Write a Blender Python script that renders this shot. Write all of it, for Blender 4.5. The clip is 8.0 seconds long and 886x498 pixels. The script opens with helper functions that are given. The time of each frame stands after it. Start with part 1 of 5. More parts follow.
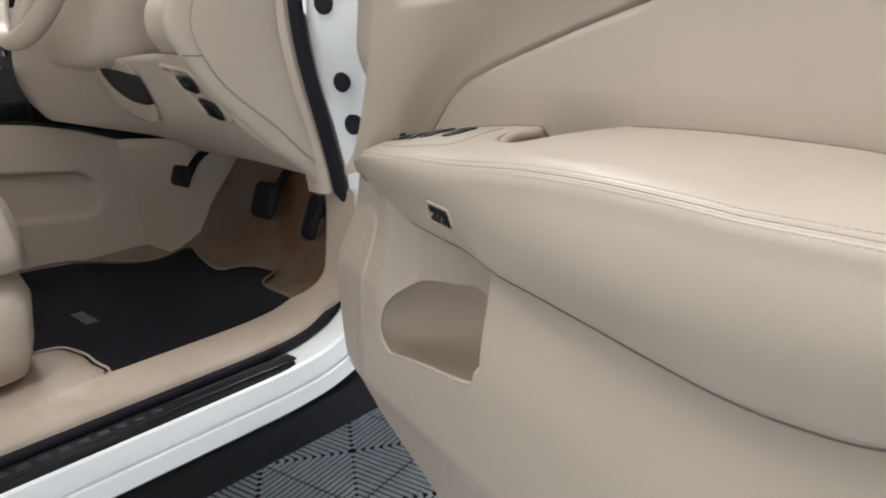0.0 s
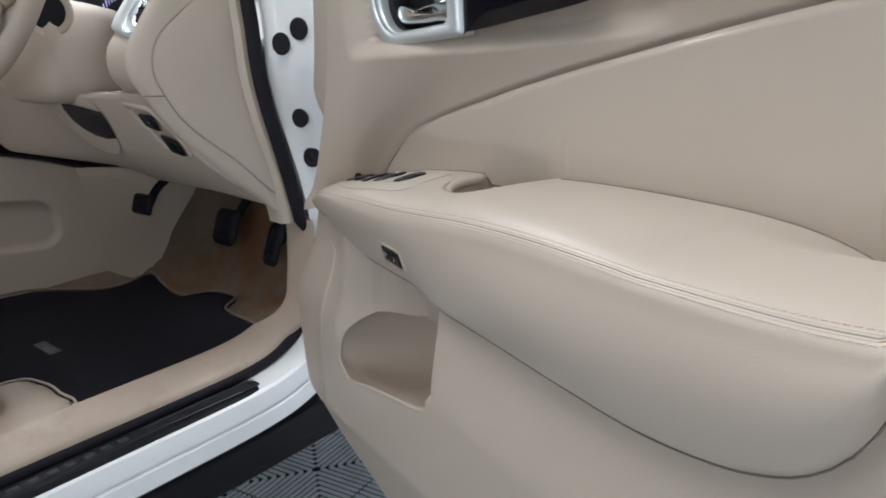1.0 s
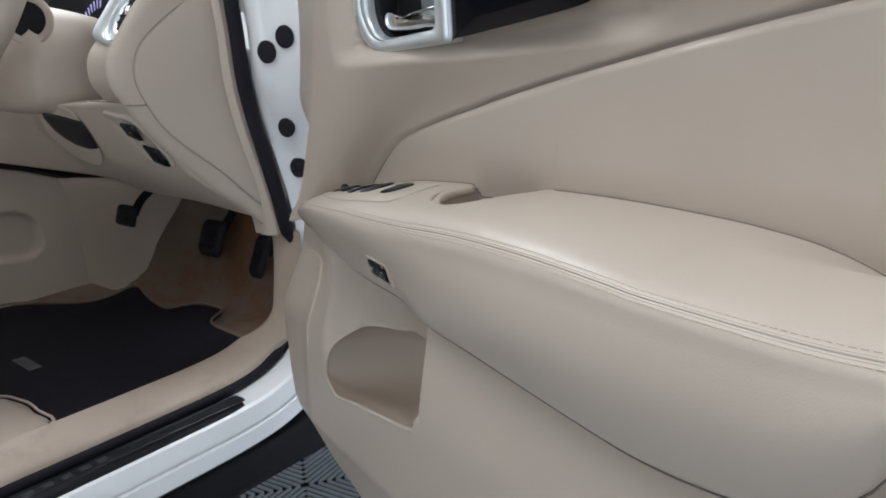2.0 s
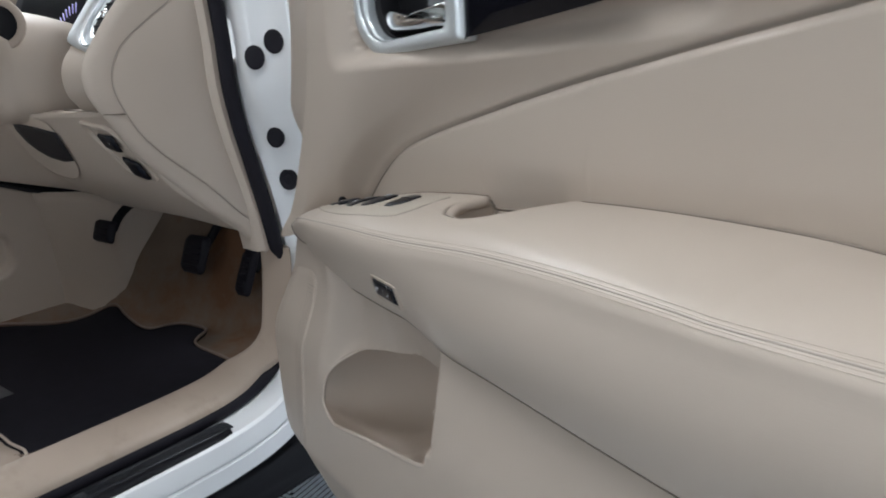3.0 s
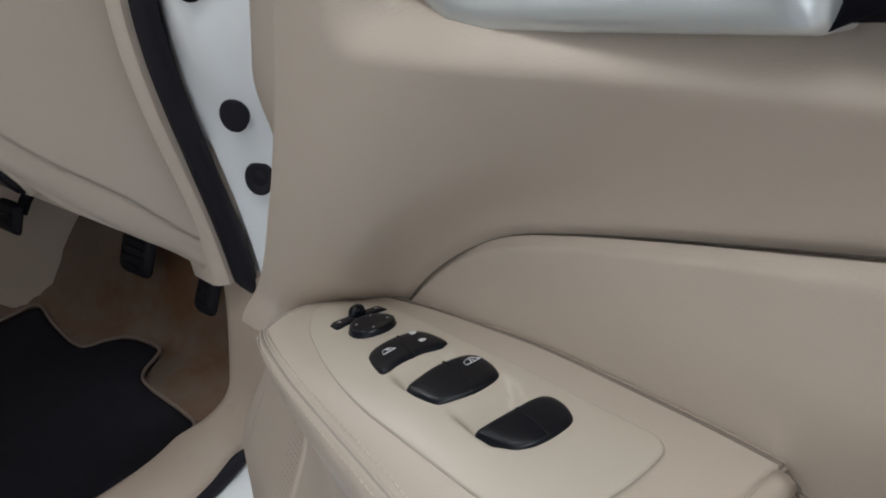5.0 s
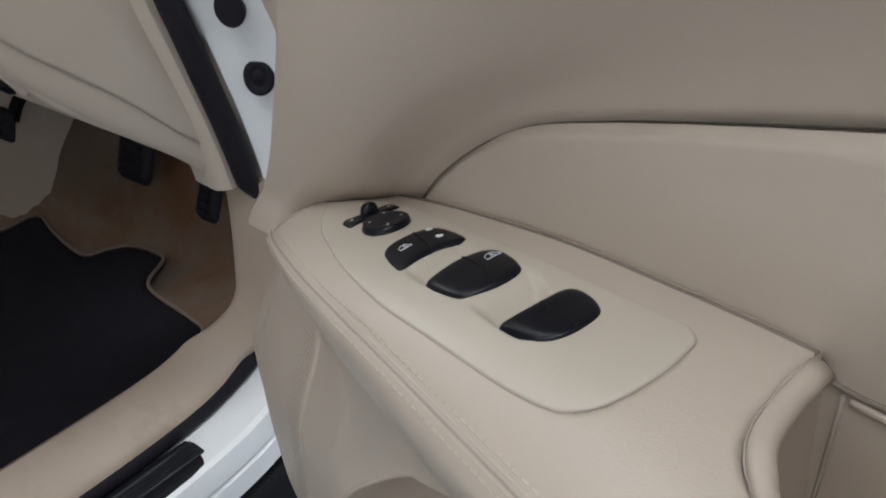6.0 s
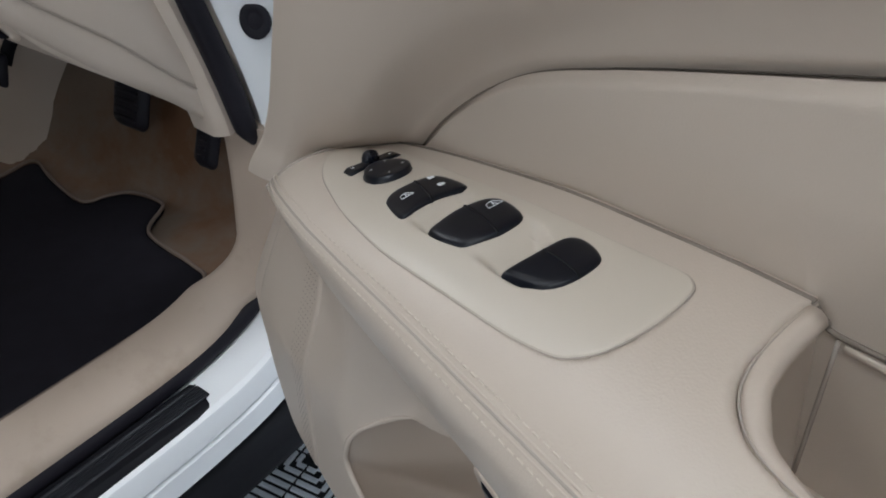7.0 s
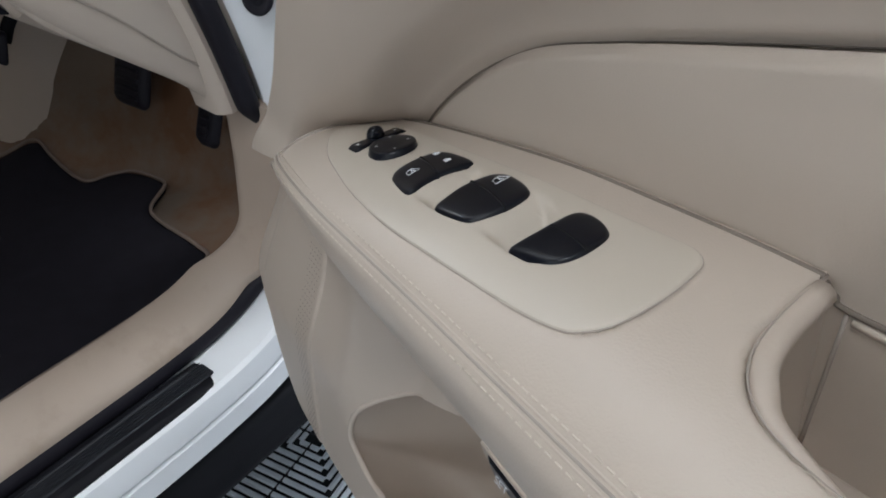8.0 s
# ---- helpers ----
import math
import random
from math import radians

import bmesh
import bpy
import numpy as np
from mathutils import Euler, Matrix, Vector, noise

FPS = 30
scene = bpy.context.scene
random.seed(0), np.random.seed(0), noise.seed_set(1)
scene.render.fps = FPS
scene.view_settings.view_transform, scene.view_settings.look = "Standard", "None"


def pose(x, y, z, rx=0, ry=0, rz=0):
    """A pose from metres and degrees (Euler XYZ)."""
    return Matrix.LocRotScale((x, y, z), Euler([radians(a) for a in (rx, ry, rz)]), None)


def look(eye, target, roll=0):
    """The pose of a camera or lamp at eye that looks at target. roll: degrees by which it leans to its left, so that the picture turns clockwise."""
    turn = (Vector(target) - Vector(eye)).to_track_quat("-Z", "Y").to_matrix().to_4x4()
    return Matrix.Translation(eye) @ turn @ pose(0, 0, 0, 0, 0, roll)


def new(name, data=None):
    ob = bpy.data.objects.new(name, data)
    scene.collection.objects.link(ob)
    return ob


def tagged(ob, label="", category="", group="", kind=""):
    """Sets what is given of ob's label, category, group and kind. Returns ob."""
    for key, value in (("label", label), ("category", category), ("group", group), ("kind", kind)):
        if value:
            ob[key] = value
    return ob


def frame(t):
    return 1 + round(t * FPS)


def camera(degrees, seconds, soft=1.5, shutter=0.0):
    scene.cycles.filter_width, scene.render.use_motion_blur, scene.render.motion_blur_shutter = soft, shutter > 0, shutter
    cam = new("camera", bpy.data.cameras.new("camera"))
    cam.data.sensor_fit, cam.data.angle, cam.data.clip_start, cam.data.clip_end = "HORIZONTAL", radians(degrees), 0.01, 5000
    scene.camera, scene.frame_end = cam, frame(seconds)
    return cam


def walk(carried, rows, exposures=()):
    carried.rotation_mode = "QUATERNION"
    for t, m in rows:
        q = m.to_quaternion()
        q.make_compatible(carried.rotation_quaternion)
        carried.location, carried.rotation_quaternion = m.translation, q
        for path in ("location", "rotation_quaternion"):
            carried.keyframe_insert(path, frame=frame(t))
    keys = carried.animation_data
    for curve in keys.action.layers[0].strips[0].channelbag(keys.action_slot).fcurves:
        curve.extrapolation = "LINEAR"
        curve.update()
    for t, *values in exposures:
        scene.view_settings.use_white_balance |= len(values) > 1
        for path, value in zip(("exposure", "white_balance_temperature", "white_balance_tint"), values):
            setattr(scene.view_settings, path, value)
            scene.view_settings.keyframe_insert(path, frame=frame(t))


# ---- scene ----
cam = camera(64.3, 8.0, soft=1.8, shutter=0.5)
PATH = [
    (0, (0.8768, -0.5740, 0.9923), (0.2027, 0.1082, 0.7092), -3.48),
    (0.5, (0.8975, -0.5796, 1.0144), (0.2486, 0.1268, 0.7315), -3.54),
    (1, (0.9173, -0.5974, 1.0329), (0.2798, 0.1231, 0.7599), -3.55),
    (1.5, (0.9201, -0.5979, 1.0297), (0.2881, 0.1307, 0.7659), -3.59),
    (1.7, (0.9124, -0.5897, 1.0319), (0.2810, 0.1396, 0.7681), -3.55),
    (2.8, (0.8867, -0.5632, 1.0221), (0.2683, 0.1831, 0.7763), -3.77),
    (3, (0.8484, -0.5525, 1.0229), (0.2368, 0.1990, 0.7755), -3.73),
    (3.5, (0.7259, -0.4769, 1.0716), (0.1212, 0.2753, 0.8103), -3.57),
    (3.7, (0.6830, -0.4420, 1.0810), (-0.0800, 0.5075, 0.7385), -3.70),
    (4, (0.6038, -0.3540, 1.0744), (0.0095, 0.3867, 0.7612), -3.64),
    (4.2, (0.5734, -0.3097, 1.0699), (-0.0177, 0.4250, 0.7371), -3.42),
    (5.3, (0.5311, -0.2554, 1.0607), (-0.0479, 0.4492, 0.6504), -3.81),
    (5.5, (0.5298, -0.2557, 1.0553), (-0.0454, 0.4420, 0.6282), -4.02),
    (5.8, (0.5246, -0.2562, 1.0548), (-0.0356, 0.4218, 0.5690), -4.09),
    (6, (0.5212, -0.2566, 1.0544), (-0.0291, 0.4083, 0.5494), -4.13),
    (6.2, (0.5208, -0.2553, 1.0540), (-0.0231, 0.4006, 0.5350), -4.19),
    (6.5, (0.5202, -0.2534, 1.0535), (-0.0141, 0.3891, 0.5043), -4.27),
    (7, (0.5207, -0.2578, 1.0564), (-0.0062, 0.3725, 0.4862), -4.35),
    (7.5, (0.5182, -0.2608, 1.0556), (-0.0023, 0.3631, 0.4728), -4.21),
    (8, (0.5193, -0.2599, 1.0547), (-0.0000, 0.3561, 0.4624), -4.46),
]
EXPOSURES = [(0.0, -0.54, 6690, 10), (0.6, -0.7, 6410, 10), (1.3, -0.8, 6210, 10), (3.0, -0.94, 6180, 10), (3.6, -0.91, 6170, 10), (4.2, -0.95, 6190, 10), (5.5, -0.99, 6460, 10), (6.4, -0.92, 6210, 10), (8.0, -0.92, 6140, 10)]
walk(cam, [(t, look(eye, target, roll)) for t, eye, target, roll in PATH], EXPOSURES)

# ---- world and light ----
world = bpy.data.worlds.new("sky")
scene.world = world
world.use_nodes = True
wn = world.node_tree
sky = wn.nodes.new("ShaderNodeTexSky")
sky.sky_type, sky.sun_disc = "NISHITA", False
sky.sun_elevation, sky.sun_rotation = radians(50), radians(140)
wn.nodes["Background"].inputs["Strength"].default_value = 0.1
wn.links.new(sky.outputs[0], wn.nodes["Background"].inputs["Color"])


def area_lamp(name, m, sx, sy, power, colour):
    data = bpy.data.lights.new(name, "AREA")
    data.shape, data.size, data.size_y, data.energy, data.color = "RECTANGLE", sx, sy, power, colour
    ob = new(name, data)
    ob.matrix_world = m
    return ob


# added fill lamps, all unseen: daylight in a doorway ahead, windows and ceiling lights
area_lamp("doorway_fill_light", look((-0.3, 4.0, 1.45), (-0.3, 0.0, 1.25)), 5.0, 2.7, 60, (0.85, 0.94, 1.0))
# fill for dash end, pillar and door; no such windows are known
area_lamp("window_fill_light", look((2.74, -1.45, 1.55), (0.0, -1.45, 1.2)), 1.5, 1.1, 14, (0.93, 0.97, 1.0))
area_lamp("window_fill_light", look((1.3, -4.2, 1.45), (1.0, 0.0, 1.1)), 1.5, 1.7, 46, (0.92, 0.965, 1.0))
area_lamp("window_fill_light", look((-3.98, 0.1, 1.8), (0.0, 0.1, 1.2)), 3.2, 1.6, 60, (0.93, 0.97, 1.0))
# unseen lamps; places and watts chosen to brighten the door and floor
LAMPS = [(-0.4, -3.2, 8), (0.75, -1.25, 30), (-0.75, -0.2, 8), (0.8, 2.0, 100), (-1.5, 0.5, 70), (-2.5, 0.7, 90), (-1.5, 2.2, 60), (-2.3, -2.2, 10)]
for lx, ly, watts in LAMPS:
    area_lamp("ceiling_fill_glow", pose(lx, ly, 2.93), 0.5, 1.4, watts, (0.94, 0.975, 1.0))

# ---- materials ----


def material(name, colour, rough=0.6, metal=0.0, vary=0.08, scale=6.0, grain=0.0, grain_scale=600.0, spec=0.5, coat=0.0, dirt=None, dirt_scale=3.0, dirt_low=0.5, dirt_high=0.7, island=0.0, cells=False):
    m = bpy.data.materials.new(name)
    m.use_nodes = True
    nt = m.node_tree
    n, link = nt.nodes, nt.links.new
    b = n["Principled BSDF"]
    b.inputs["Metallic"].default_value = metal
    b.inputs["Specular IOR Level"].default_value = spec
    b.inputs["Coat Weight"].default_value = coat
    b.inputs["Coat Roughness"].default_value = 0.05
    co = n.new("ShaderNodeTexCoord")
    big = n.new("ShaderNodeTexNoise")
    big.inputs["Scale"].default_value, big.inputs["Detail"].default_value = scale, 5
    link(co.outputs["Object"], big.inputs["Vector"])
    ramp = n.new("ShaderNodeMapRange")
    ramp.inputs["From Min"].default_value, ramp.inputs["From Max"].default_value = 0.15, 0.85
    ramp.inputs["To Min"].default_value, ramp.inputs["To Max"].default_value = 1 - vary, 1 + vary
    link(big.outputs["Fac"], ramp.inputs["Value"])
    tint = n.new("ShaderNodeMix")
    tint.data_type, tint.blend_type = "RGBA", "MULTIPLY"
    tint.inputs["Factor"].default_value = 1.0
    tint.inputs["A"].default_value = (*colour, 1)
    link(ramp.outputs["Result"], tint.inputs["B"])
    out = tint.outputs["Result"]
    if island:
        info = n.new("ShaderNodeObjectInfo")
        rr = n.new("ShaderNodeMapRange")
        rr.inputs["To Min"].default_value, rr.inputs["To Max"].default_value = 1 - island, 1 + island
        link(info.outputs["Random"], rr.inputs["Value"])
        mul = n.new("ShaderNodeMix")
        mul.data_type, mul.blend_type = "RGBA", "MULTIPLY"
        mul.inputs["Factor"].default_value = 1.0
        link(out, mul.inputs["A"])
        link(rr.outputs["Result"], mul.inputs["B"])
        out = mul.outputs["Result"]
    if dirt:
        dn = n.new("ShaderNodeTexNoise")
        dn.inputs["Scale"].default_value, dn.inputs["Detail"].default_value, dn.inputs["Roughness"].default_value = dirt_scale, 8, 0.65
        link(co.outputs["Object"], dn.inputs["Vector"])
        dr = n.new("ShaderNodeMapRange")
        dr.inputs["From Min"].default_value, dr.inputs["From Max"].default_value = dirt_low, dirt_high
        link(dn.outputs["Fac"], dr.inputs["Value"])
        dm = n.new("ShaderNodeMix")
        dm.data_type = "RGBA"
        link(dr.outputs["Result"], dm.inputs["Factor"])
        link(out, dm.inputs["A"])
        dm.inputs["B"].default_value = (*dirt, 1)
        out = dm.outputs["Result"]
    link(out, b.inputs["Base Color"])
    rv = n.new("ShaderNodeMapRange")
    rv.inputs["From Min"].default_value, rv.inputs["From Max"].default_value = 0.1, 0.9
    rv.inputs["To Min"].default_value, rv.inputs["To Max"].default_value = max(0.02, rough - 0.06), min(1, rough + 0.06)
    link(big.outputs["Fac"], rv.inputs["Value"])
    link(rv.outputs["Result"], b.inputs["Roughness"])
    if grain:
        if cells:
            tex = n.new("ShaderNodeTexVoronoi")
            tex.feature = "SMOOTH_F1"
            height = tex.outputs["Distance"]
        else:
            tex = n.new("ShaderNodeTexNoise")
            tex.inputs["Detail"].default_value = 4
            height = tex.outputs["Fac"]
        tex.inputs["Scale"].default_value = grain_scale
        link(co.outputs["Object"], tex.inputs["Vector"])
        bump = n.new("ShaderNodeBump")
        bump.inputs["Strength"].default_value, bump.inputs["Distance"].default_value = grain, 0.001
        link(height, bump.inputs["Height"])
        link(bump.outputs["Normal"], b.inputs["Normal"])
    return m


leather = material("beige_leather", (0.518, 0.443, 0.373), 0.35, vary=0.03, grain=0.16, grain_scale=1000, spec=0.5)
vinyl = material("beige_vinyl", (0.503, 0.428, 0.360), 0.48, vary=0.03, grain=0.12, grain_scale=1100, spec=0.4)
hard_plastic = material("beige_hard_plastic", (0.488, 0.413, 0.345), 0.45, vary=0.03, grain=0.05, grain_scale=1500, spec=0.45)
inlay_plastic = material("beige_satin_plastic", (0.53, 0.47, 0.395), 0.34, vary=0.02, grain=0.03, grain_scale=1800, spec=0.5)
kick_plastic = material("beige_scuffed_plastic", (0.405, 0.325, 0.262), 0.5, vary=0.06, scale=14, grain=0.1, grain_scale=900, dirt=(0.28, 0.21, 0.15), dirt_scale=11, dirt_low=0.55, dirt_high=0.85)
thread = material("beige_thread", (0.60, 0.53, 0.45), 0.7, vary=0.05)
# brown of real joints, also painted where creases fall into shade
seam_and_shade_dark = material("brown_joint_and_shade", (0.20, 0.165, 0.135), 0.8)
seam_and_shade_soft = material("beige_joint_and_shade", (0.38, 0.33, 0.285), 0.8)
paint = material("white_car_paint", (0.87, 0.885, 0.90), 0.22, vary=0.02, spec=0.5, coat=0.6)
rubber = material("black_rubber", (0.010, 0.009, 0.014), 0.6, vary=0.15, grain=0.1, grain_scale=500, spec=0.25)
black_plastic = material("black_plastic", (0.0065, 0.0065, 0.009), 0.6, vary=0.1, grain=0.05, grain_scale=1500, spec=0.18)
switch_black = material("satin_black_switch", (0.004, 0.005, 0.009), 0.28, vary=0.1, spec=0.28)
gloss_black = material("gloss_black_trim", (0.005, 0.005, 0.008), 0.12, vary=0.1, spec=0.22)
cluster_black = material("cluster_black_lens", (0.003, 0.003, 0.005), 0.45, spec=0.12)
dark_cavity = material("dark_recess_fill", (0.010, 0.009, 0.012), 0.6)
sill_strip = material("brushed_dark_metal", (0.022, 0.024, 0.030), 0.38, metal=0.4, vary=0.1, scale=40)
silver = material("satin_silver_trim", (0.72, 0.76, 0.78), 0.36, metal=0.7, vary=0.03)
chrome = material("chrome", (0.72, 0.73, 0.74), 0.09, metal=1.0, vary=0.02)
mat_carpet = material("black_carpet", (0.0140, 0.0130, 0.0170), 0.95, vary=0.25, scale=40, grain=0.6, grain_scale=700, spec=0.1)
carpet = material("beige_carpet", (0.180, 0.138, 0.106), 0.95, vary=0.2, scale=12, grain=0.6, grain_scale=600, spec=0.1, dirt=(0.150, 0.080, 0.046), dirt_scale=6, dirt_low=0.44, dirt_high=0.62)
piping = material("beige_binding", (0.18, 0.135, 0.108), 0.8, vary=0.1, grain=0.3, grain_scale=900)
icon_white = material("white_print", (0.75, 0.77, 0.8), 0.5)
# near-black puts the shade between the ribs into the colour
tile_gap_shade = material("painted_tile_gap_shade", (0.012, 0.013, 0.016), 0.7)
tile_mat = material("grey_floor_tile", (0.74, 0.78, 0.82), 0.30, vary=0.18, scale=20, grain=0.08, grain_scale=300, island=0.12)
wall_paint = material("pale_grey_wall_paint", (0.62, 0.62, 0.6), 0.8, vary=0.05, scale=1.2, grain=0.1, grain_scale=120)
# mid-grey so that the unseen east wall sends back less light
light_cut_wall_paint = material("mid_grey_wall_paint", (0.30, 0.30, 0.31), 0.7, vary=0.08, scale=1.2, grain=0.1, grain_scale=120)
ceiling_paint = material("white_ceiling_paint", (0.75, 0.75, 0.73), 0.85, vary=0.04, scale=1.5)
slab_mat = material("concrete", (0.2, 0.2, 0.195), 0.75, vary=0.15, scale=2.5, grain=0.2, grain_scale=150)
underseal = material("dark_underbody", (0.018, 0.017, 0.017), 0.8, vary=0.2)


def glowing(name, colour, strength):
    m = bpy.data.materials.new(name)
    m.use_nodes = True
    b = m.node_tree.nodes["Principled BSDF"]
    b.inputs["Base Color"].default_value = (*colour, 1)
    b.inputs["Emission Color"].default_value = (*colour, 1)
    b.inputs["Emission Strength"].default_value = strength
    return m


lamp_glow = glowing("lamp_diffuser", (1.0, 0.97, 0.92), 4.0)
window_glass = bpy.data.materials.new("tinted_window_glass")
window_glass.use_nodes = True
glass_node = window_glass.node_tree.nodes["Principled BSDF"]
glass_node.inputs["Base Color"].default_value = (0.72, 0.75, 0.74, 1)
glass_node.inputs["Roughness"].default_value = 0.02
glass_node.inputs["Transmission Weight"].default_value = 1.0
tick_glow = glowing("lit_dial_marks", (0.45, 0.42, 0.8), 0.45)
amber_glow = glowing("amber_lit_marks", (1.0, 0.22, 0.08), 0.5)

# ---- mesh helpers ----


def part(name, bm, mat, parent=None, label="", smooth=True, m=None, sharp=0):
    me = bpy.data.meshes.new(name)
    bmesh.ops.recalc_face_normals(bm, faces=bm.faces)
    bm.to_mesh(me)
    bm.free()
    me.materials.append(mat)
    if smooth:
        for p in me.polygons:
            p.use_smooth = True
    if sharp:
        me.set_sharp_from_angle(angle=radians(sharp))
    ob = new(name, me)
    if parent is not None:
        ob.parent = parent
    if m is not None:
        ob.matrix_basis = m
    if label:
        ob["label"] = label
    return ob


def thing(name, label, category, m=None, group="", kind=""):
    ob = new(name)
    ob.empty_display_size = 0.05
    if m is not None:
        ob.matrix_basis = m
    return tagged(ob, label, category, group, kind)


def spline(xs, ys):
    """A smooth curve y(x) through a few control points."""
    xs, ys = np.array(xs, float), np.array(ys, float)
    d = np.diff(ys) / np.diff(xs)
    g = np.concatenate([[d[0]], (d[:-1] + d[1:]) / 2, [d[-1]]])

    def f(x):
        x = min(max(x, xs[0]), xs[-1])
        i = min(max(int(np.searchsorted(xs, x)) - 1, 0), len(xs) - 2)
        h = xs[i + 1] - xs[i]
        t = (x - xs[i]) / h
        return float((2 * t**3 - 3 * t**2 + 1) * ys[i] + (t**3 - 2 * t**2 + t) * h * g[i] + (3 * t**2 - 2 * t**3) * ys[i + 1] + (t**3 - t**2) * h * g[i + 1])

    return f


def loop(points, closed=True, steps=8):
    """A smooth curve through control points, as a list of tuples."""
    p = [np.array(q, float) for q in points]
    n = len(p)
    out = []
    for i in range(n if closed else n - 1):
        if closed:
            a, b, c, d = p[i - 1], p[i], p[(i + 1) % n], p[(i + 2) % n]
        else:
            a, b, c, d = p[max(i - 1, 0)], p[i], p[i + 1], p[min(i + 2, n - 1)]
        for k in range(steps):
            t = k / steps
            out.append(tuple(0.5 * (2 * b + (c - a) * t + (2 * a - 5 * b + 4 * c - d) * t * t + (3 * b - a - 3 * c + d) * t**3)))
    if not closed:
        out.append(tuple(p[-1]))
    return out


def smooth01(x):
    x = min(max(x, 0.0), 1.0)
    return x * x * (3 - 2 * x)


def sheet(f, nu, nv, wrap=False):
    """A grid mesh of f(a, b), a and b from 0 to 1."""
    bm = bmesh.new()
    rows = [[bm.verts.new(f(i / nu, j / nv)) for j in range(nv if wrap else nv + 1)] for i in range(nu + 1)]
    for i in range(nu):
        for j in range(nv):
            k = (j + 1) % nv if wrap else j + 1
            bm.faces.new((rows[i][j], rows[i + 1][j], rows[i + 1][k], rows[i][k]))
    return bm


def thicken(bm, vec):
    """Gives an open sheet a back, offset by vec, and closes the rim."""
    res = bmesh.ops.extrude_face_region(bm, geom=bm.faces[:])
    moved = [v for v in res["geom"] if isinstance(v, bmesh.types.BMVert)]
    bmesh.ops.translate(bm, verts=moved, vec=vec)
    return bm


def slab(x0, x1, y0, y1, z0, z1, bevel=0.0, segments=2):
    bm = bmesh.new()
    bmesh.ops.create_cube(bm, size=1.0)
    for v in bm.verts:
        v.co = ((x0 + x1) / 2 + v.co.x * (x1 - x0), (y0 + y1) / 2 + v.co.y * (y1 - y0), (z0 + z1) / 2 + v.co.z * (z1 - z0))
    if bevel:
        bmesh.ops.bevel(bm, geom=bm.edges[:], offset=bevel, segments=segments, profile=0.5, affect="EDGES")
    return bm


def tube(points, radius, sides=8, closed=False):
    """A round tube along points; radius a number or a function of 0..1."""
    bm = bmesh.new()
    pts = [Vector(p) for p in points]
    n = len(pts)
    rings = []
    prev = None
    for i, p in enumerate(pts):
        a, b = pts[i - 1] if (i or closed) else p, pts[(i + 1) % n] if (i < n - 1 or closed) else p
        d = (b - a).normalized()
        side = d.cross(Vector((0, 0, 1)) if prev is None and abs(d.z) < 0.9 else (prev or Vector((1, 0, 0))))
        side = side.normalized() if side.length > 1e-6 else Vector((1, 0, 0))
        up = side.cross(d).normalized()
        prev = up
        r = radius(i / max(n - 1, 1)) if callable(radius) else radius
        rings.append([bm.verts.new(p + (side * math.cos(2 * math.pi * k / sides) + up * math.sin(2 * math.pi * k / sides)) * r) for k in range(sides)])
    m = n if closed else n - 1
    for i in range(m):
        a, b = rings[i], rings[(i + 1) % n]
        for k in range(sides):
            bm.faces.new((a[k], a[(k + 1) % sides], b[(k + 1) % sides], b[k]))
    if not closed:
        bm.faces.new(rings[0])
        bm.faces.new(rings[-1][::-1])
    return bm


def pad(outline, place, height, rings=6, power=2.5, base=0.0):
    """A domed solid over a closed outline of (a, b) points. place(a, b, h) gives the point at height h."""
    n = len(outline)
    ca, cb = sum(p[0] for p in outline) / n, sum(p[1] for p in outline) / n
    bm = bmesh.new()
    under = [bm.verts.new(place(a, b, base)) for a, b in outline]
    last = under
    for r in range(rings):
        f = 1 - (r / rings) ** 1.4
        h = height * (1 - f**power) ** (1 / power)
        ring = [bm.verts.new(place(ca + (a - ca) * f, cb + (b - cb) * f, h if r else height * 0.25)) for a, b in outline]
        for k in range(n):
            bm.faces.new((last[k], last[(k + 1) % n], ring[(k + 1) % n], ring[k]))
        last = ring
    top = bm.verts.new(place(ca, cb, height))
    for k in range(n):
        bm.faces.new((last[k], last[(k + 1) % n], top))
    bm.faces.new(under[::-1])
    return bm


def frame_ring(outer, inner, place, h_out, h_in, depth):
    """A raised ring between two outlines with as many points each."""
    bm = bmesh.new()
    n = len(outer)
    mid = [((a[0] * 0.5 + b[0] * 0.5), (a[1] * 0.5 + b[1] * 0.5)) for a, b in zip(outer, inner)]
    q = [((a[0] * 0.88 + b[0] * 0.12), (a[1] * 0.88 + b[1] * 0.12)) for a, b in zip(outer, inner)]
    lines = [(outer, -0.006), (outer, h_out * 0.5), (q, h_out), (mid, (h_out + h_in) / 2 + 0.001), (inner, h_in), (inner, h_in - depth)]
    rows = [[bm.verts.new(place(a, b, h)) for a, b in line] for line, h in lines]
    for r0, r1 in zip(rows, rows[1:]):
        for k in range(n):
            bm.faces.new((r0[k], r0[(k + 1) % n], r1[(k + 1) % n], r1[k]))
    return bm


def rounded(a0, a1, b0, b1, r, steps=6):
    """A rounded rectangle outline; r one radius or four, from (a0, b0) round."""
    rs = r if isinstance(r, tuple) else (r, r, r, r)
    out = []
    for (a, b), q, rr in zip(((a0, b0), (a1, b0), (a1, b1), (a0, b1)), (2, 3, 0, 1), rs):
        ca, cb = a + (rr if a == a0 else -rr), b + (rr if b == b0 else -rr)
        for k in range(steps + 1):
            ang = math.pi / 2 * (q + k / steps)
            out.append((ca + rr * math.cos(ang), cb + rr * math.sin(ang)))
    return out

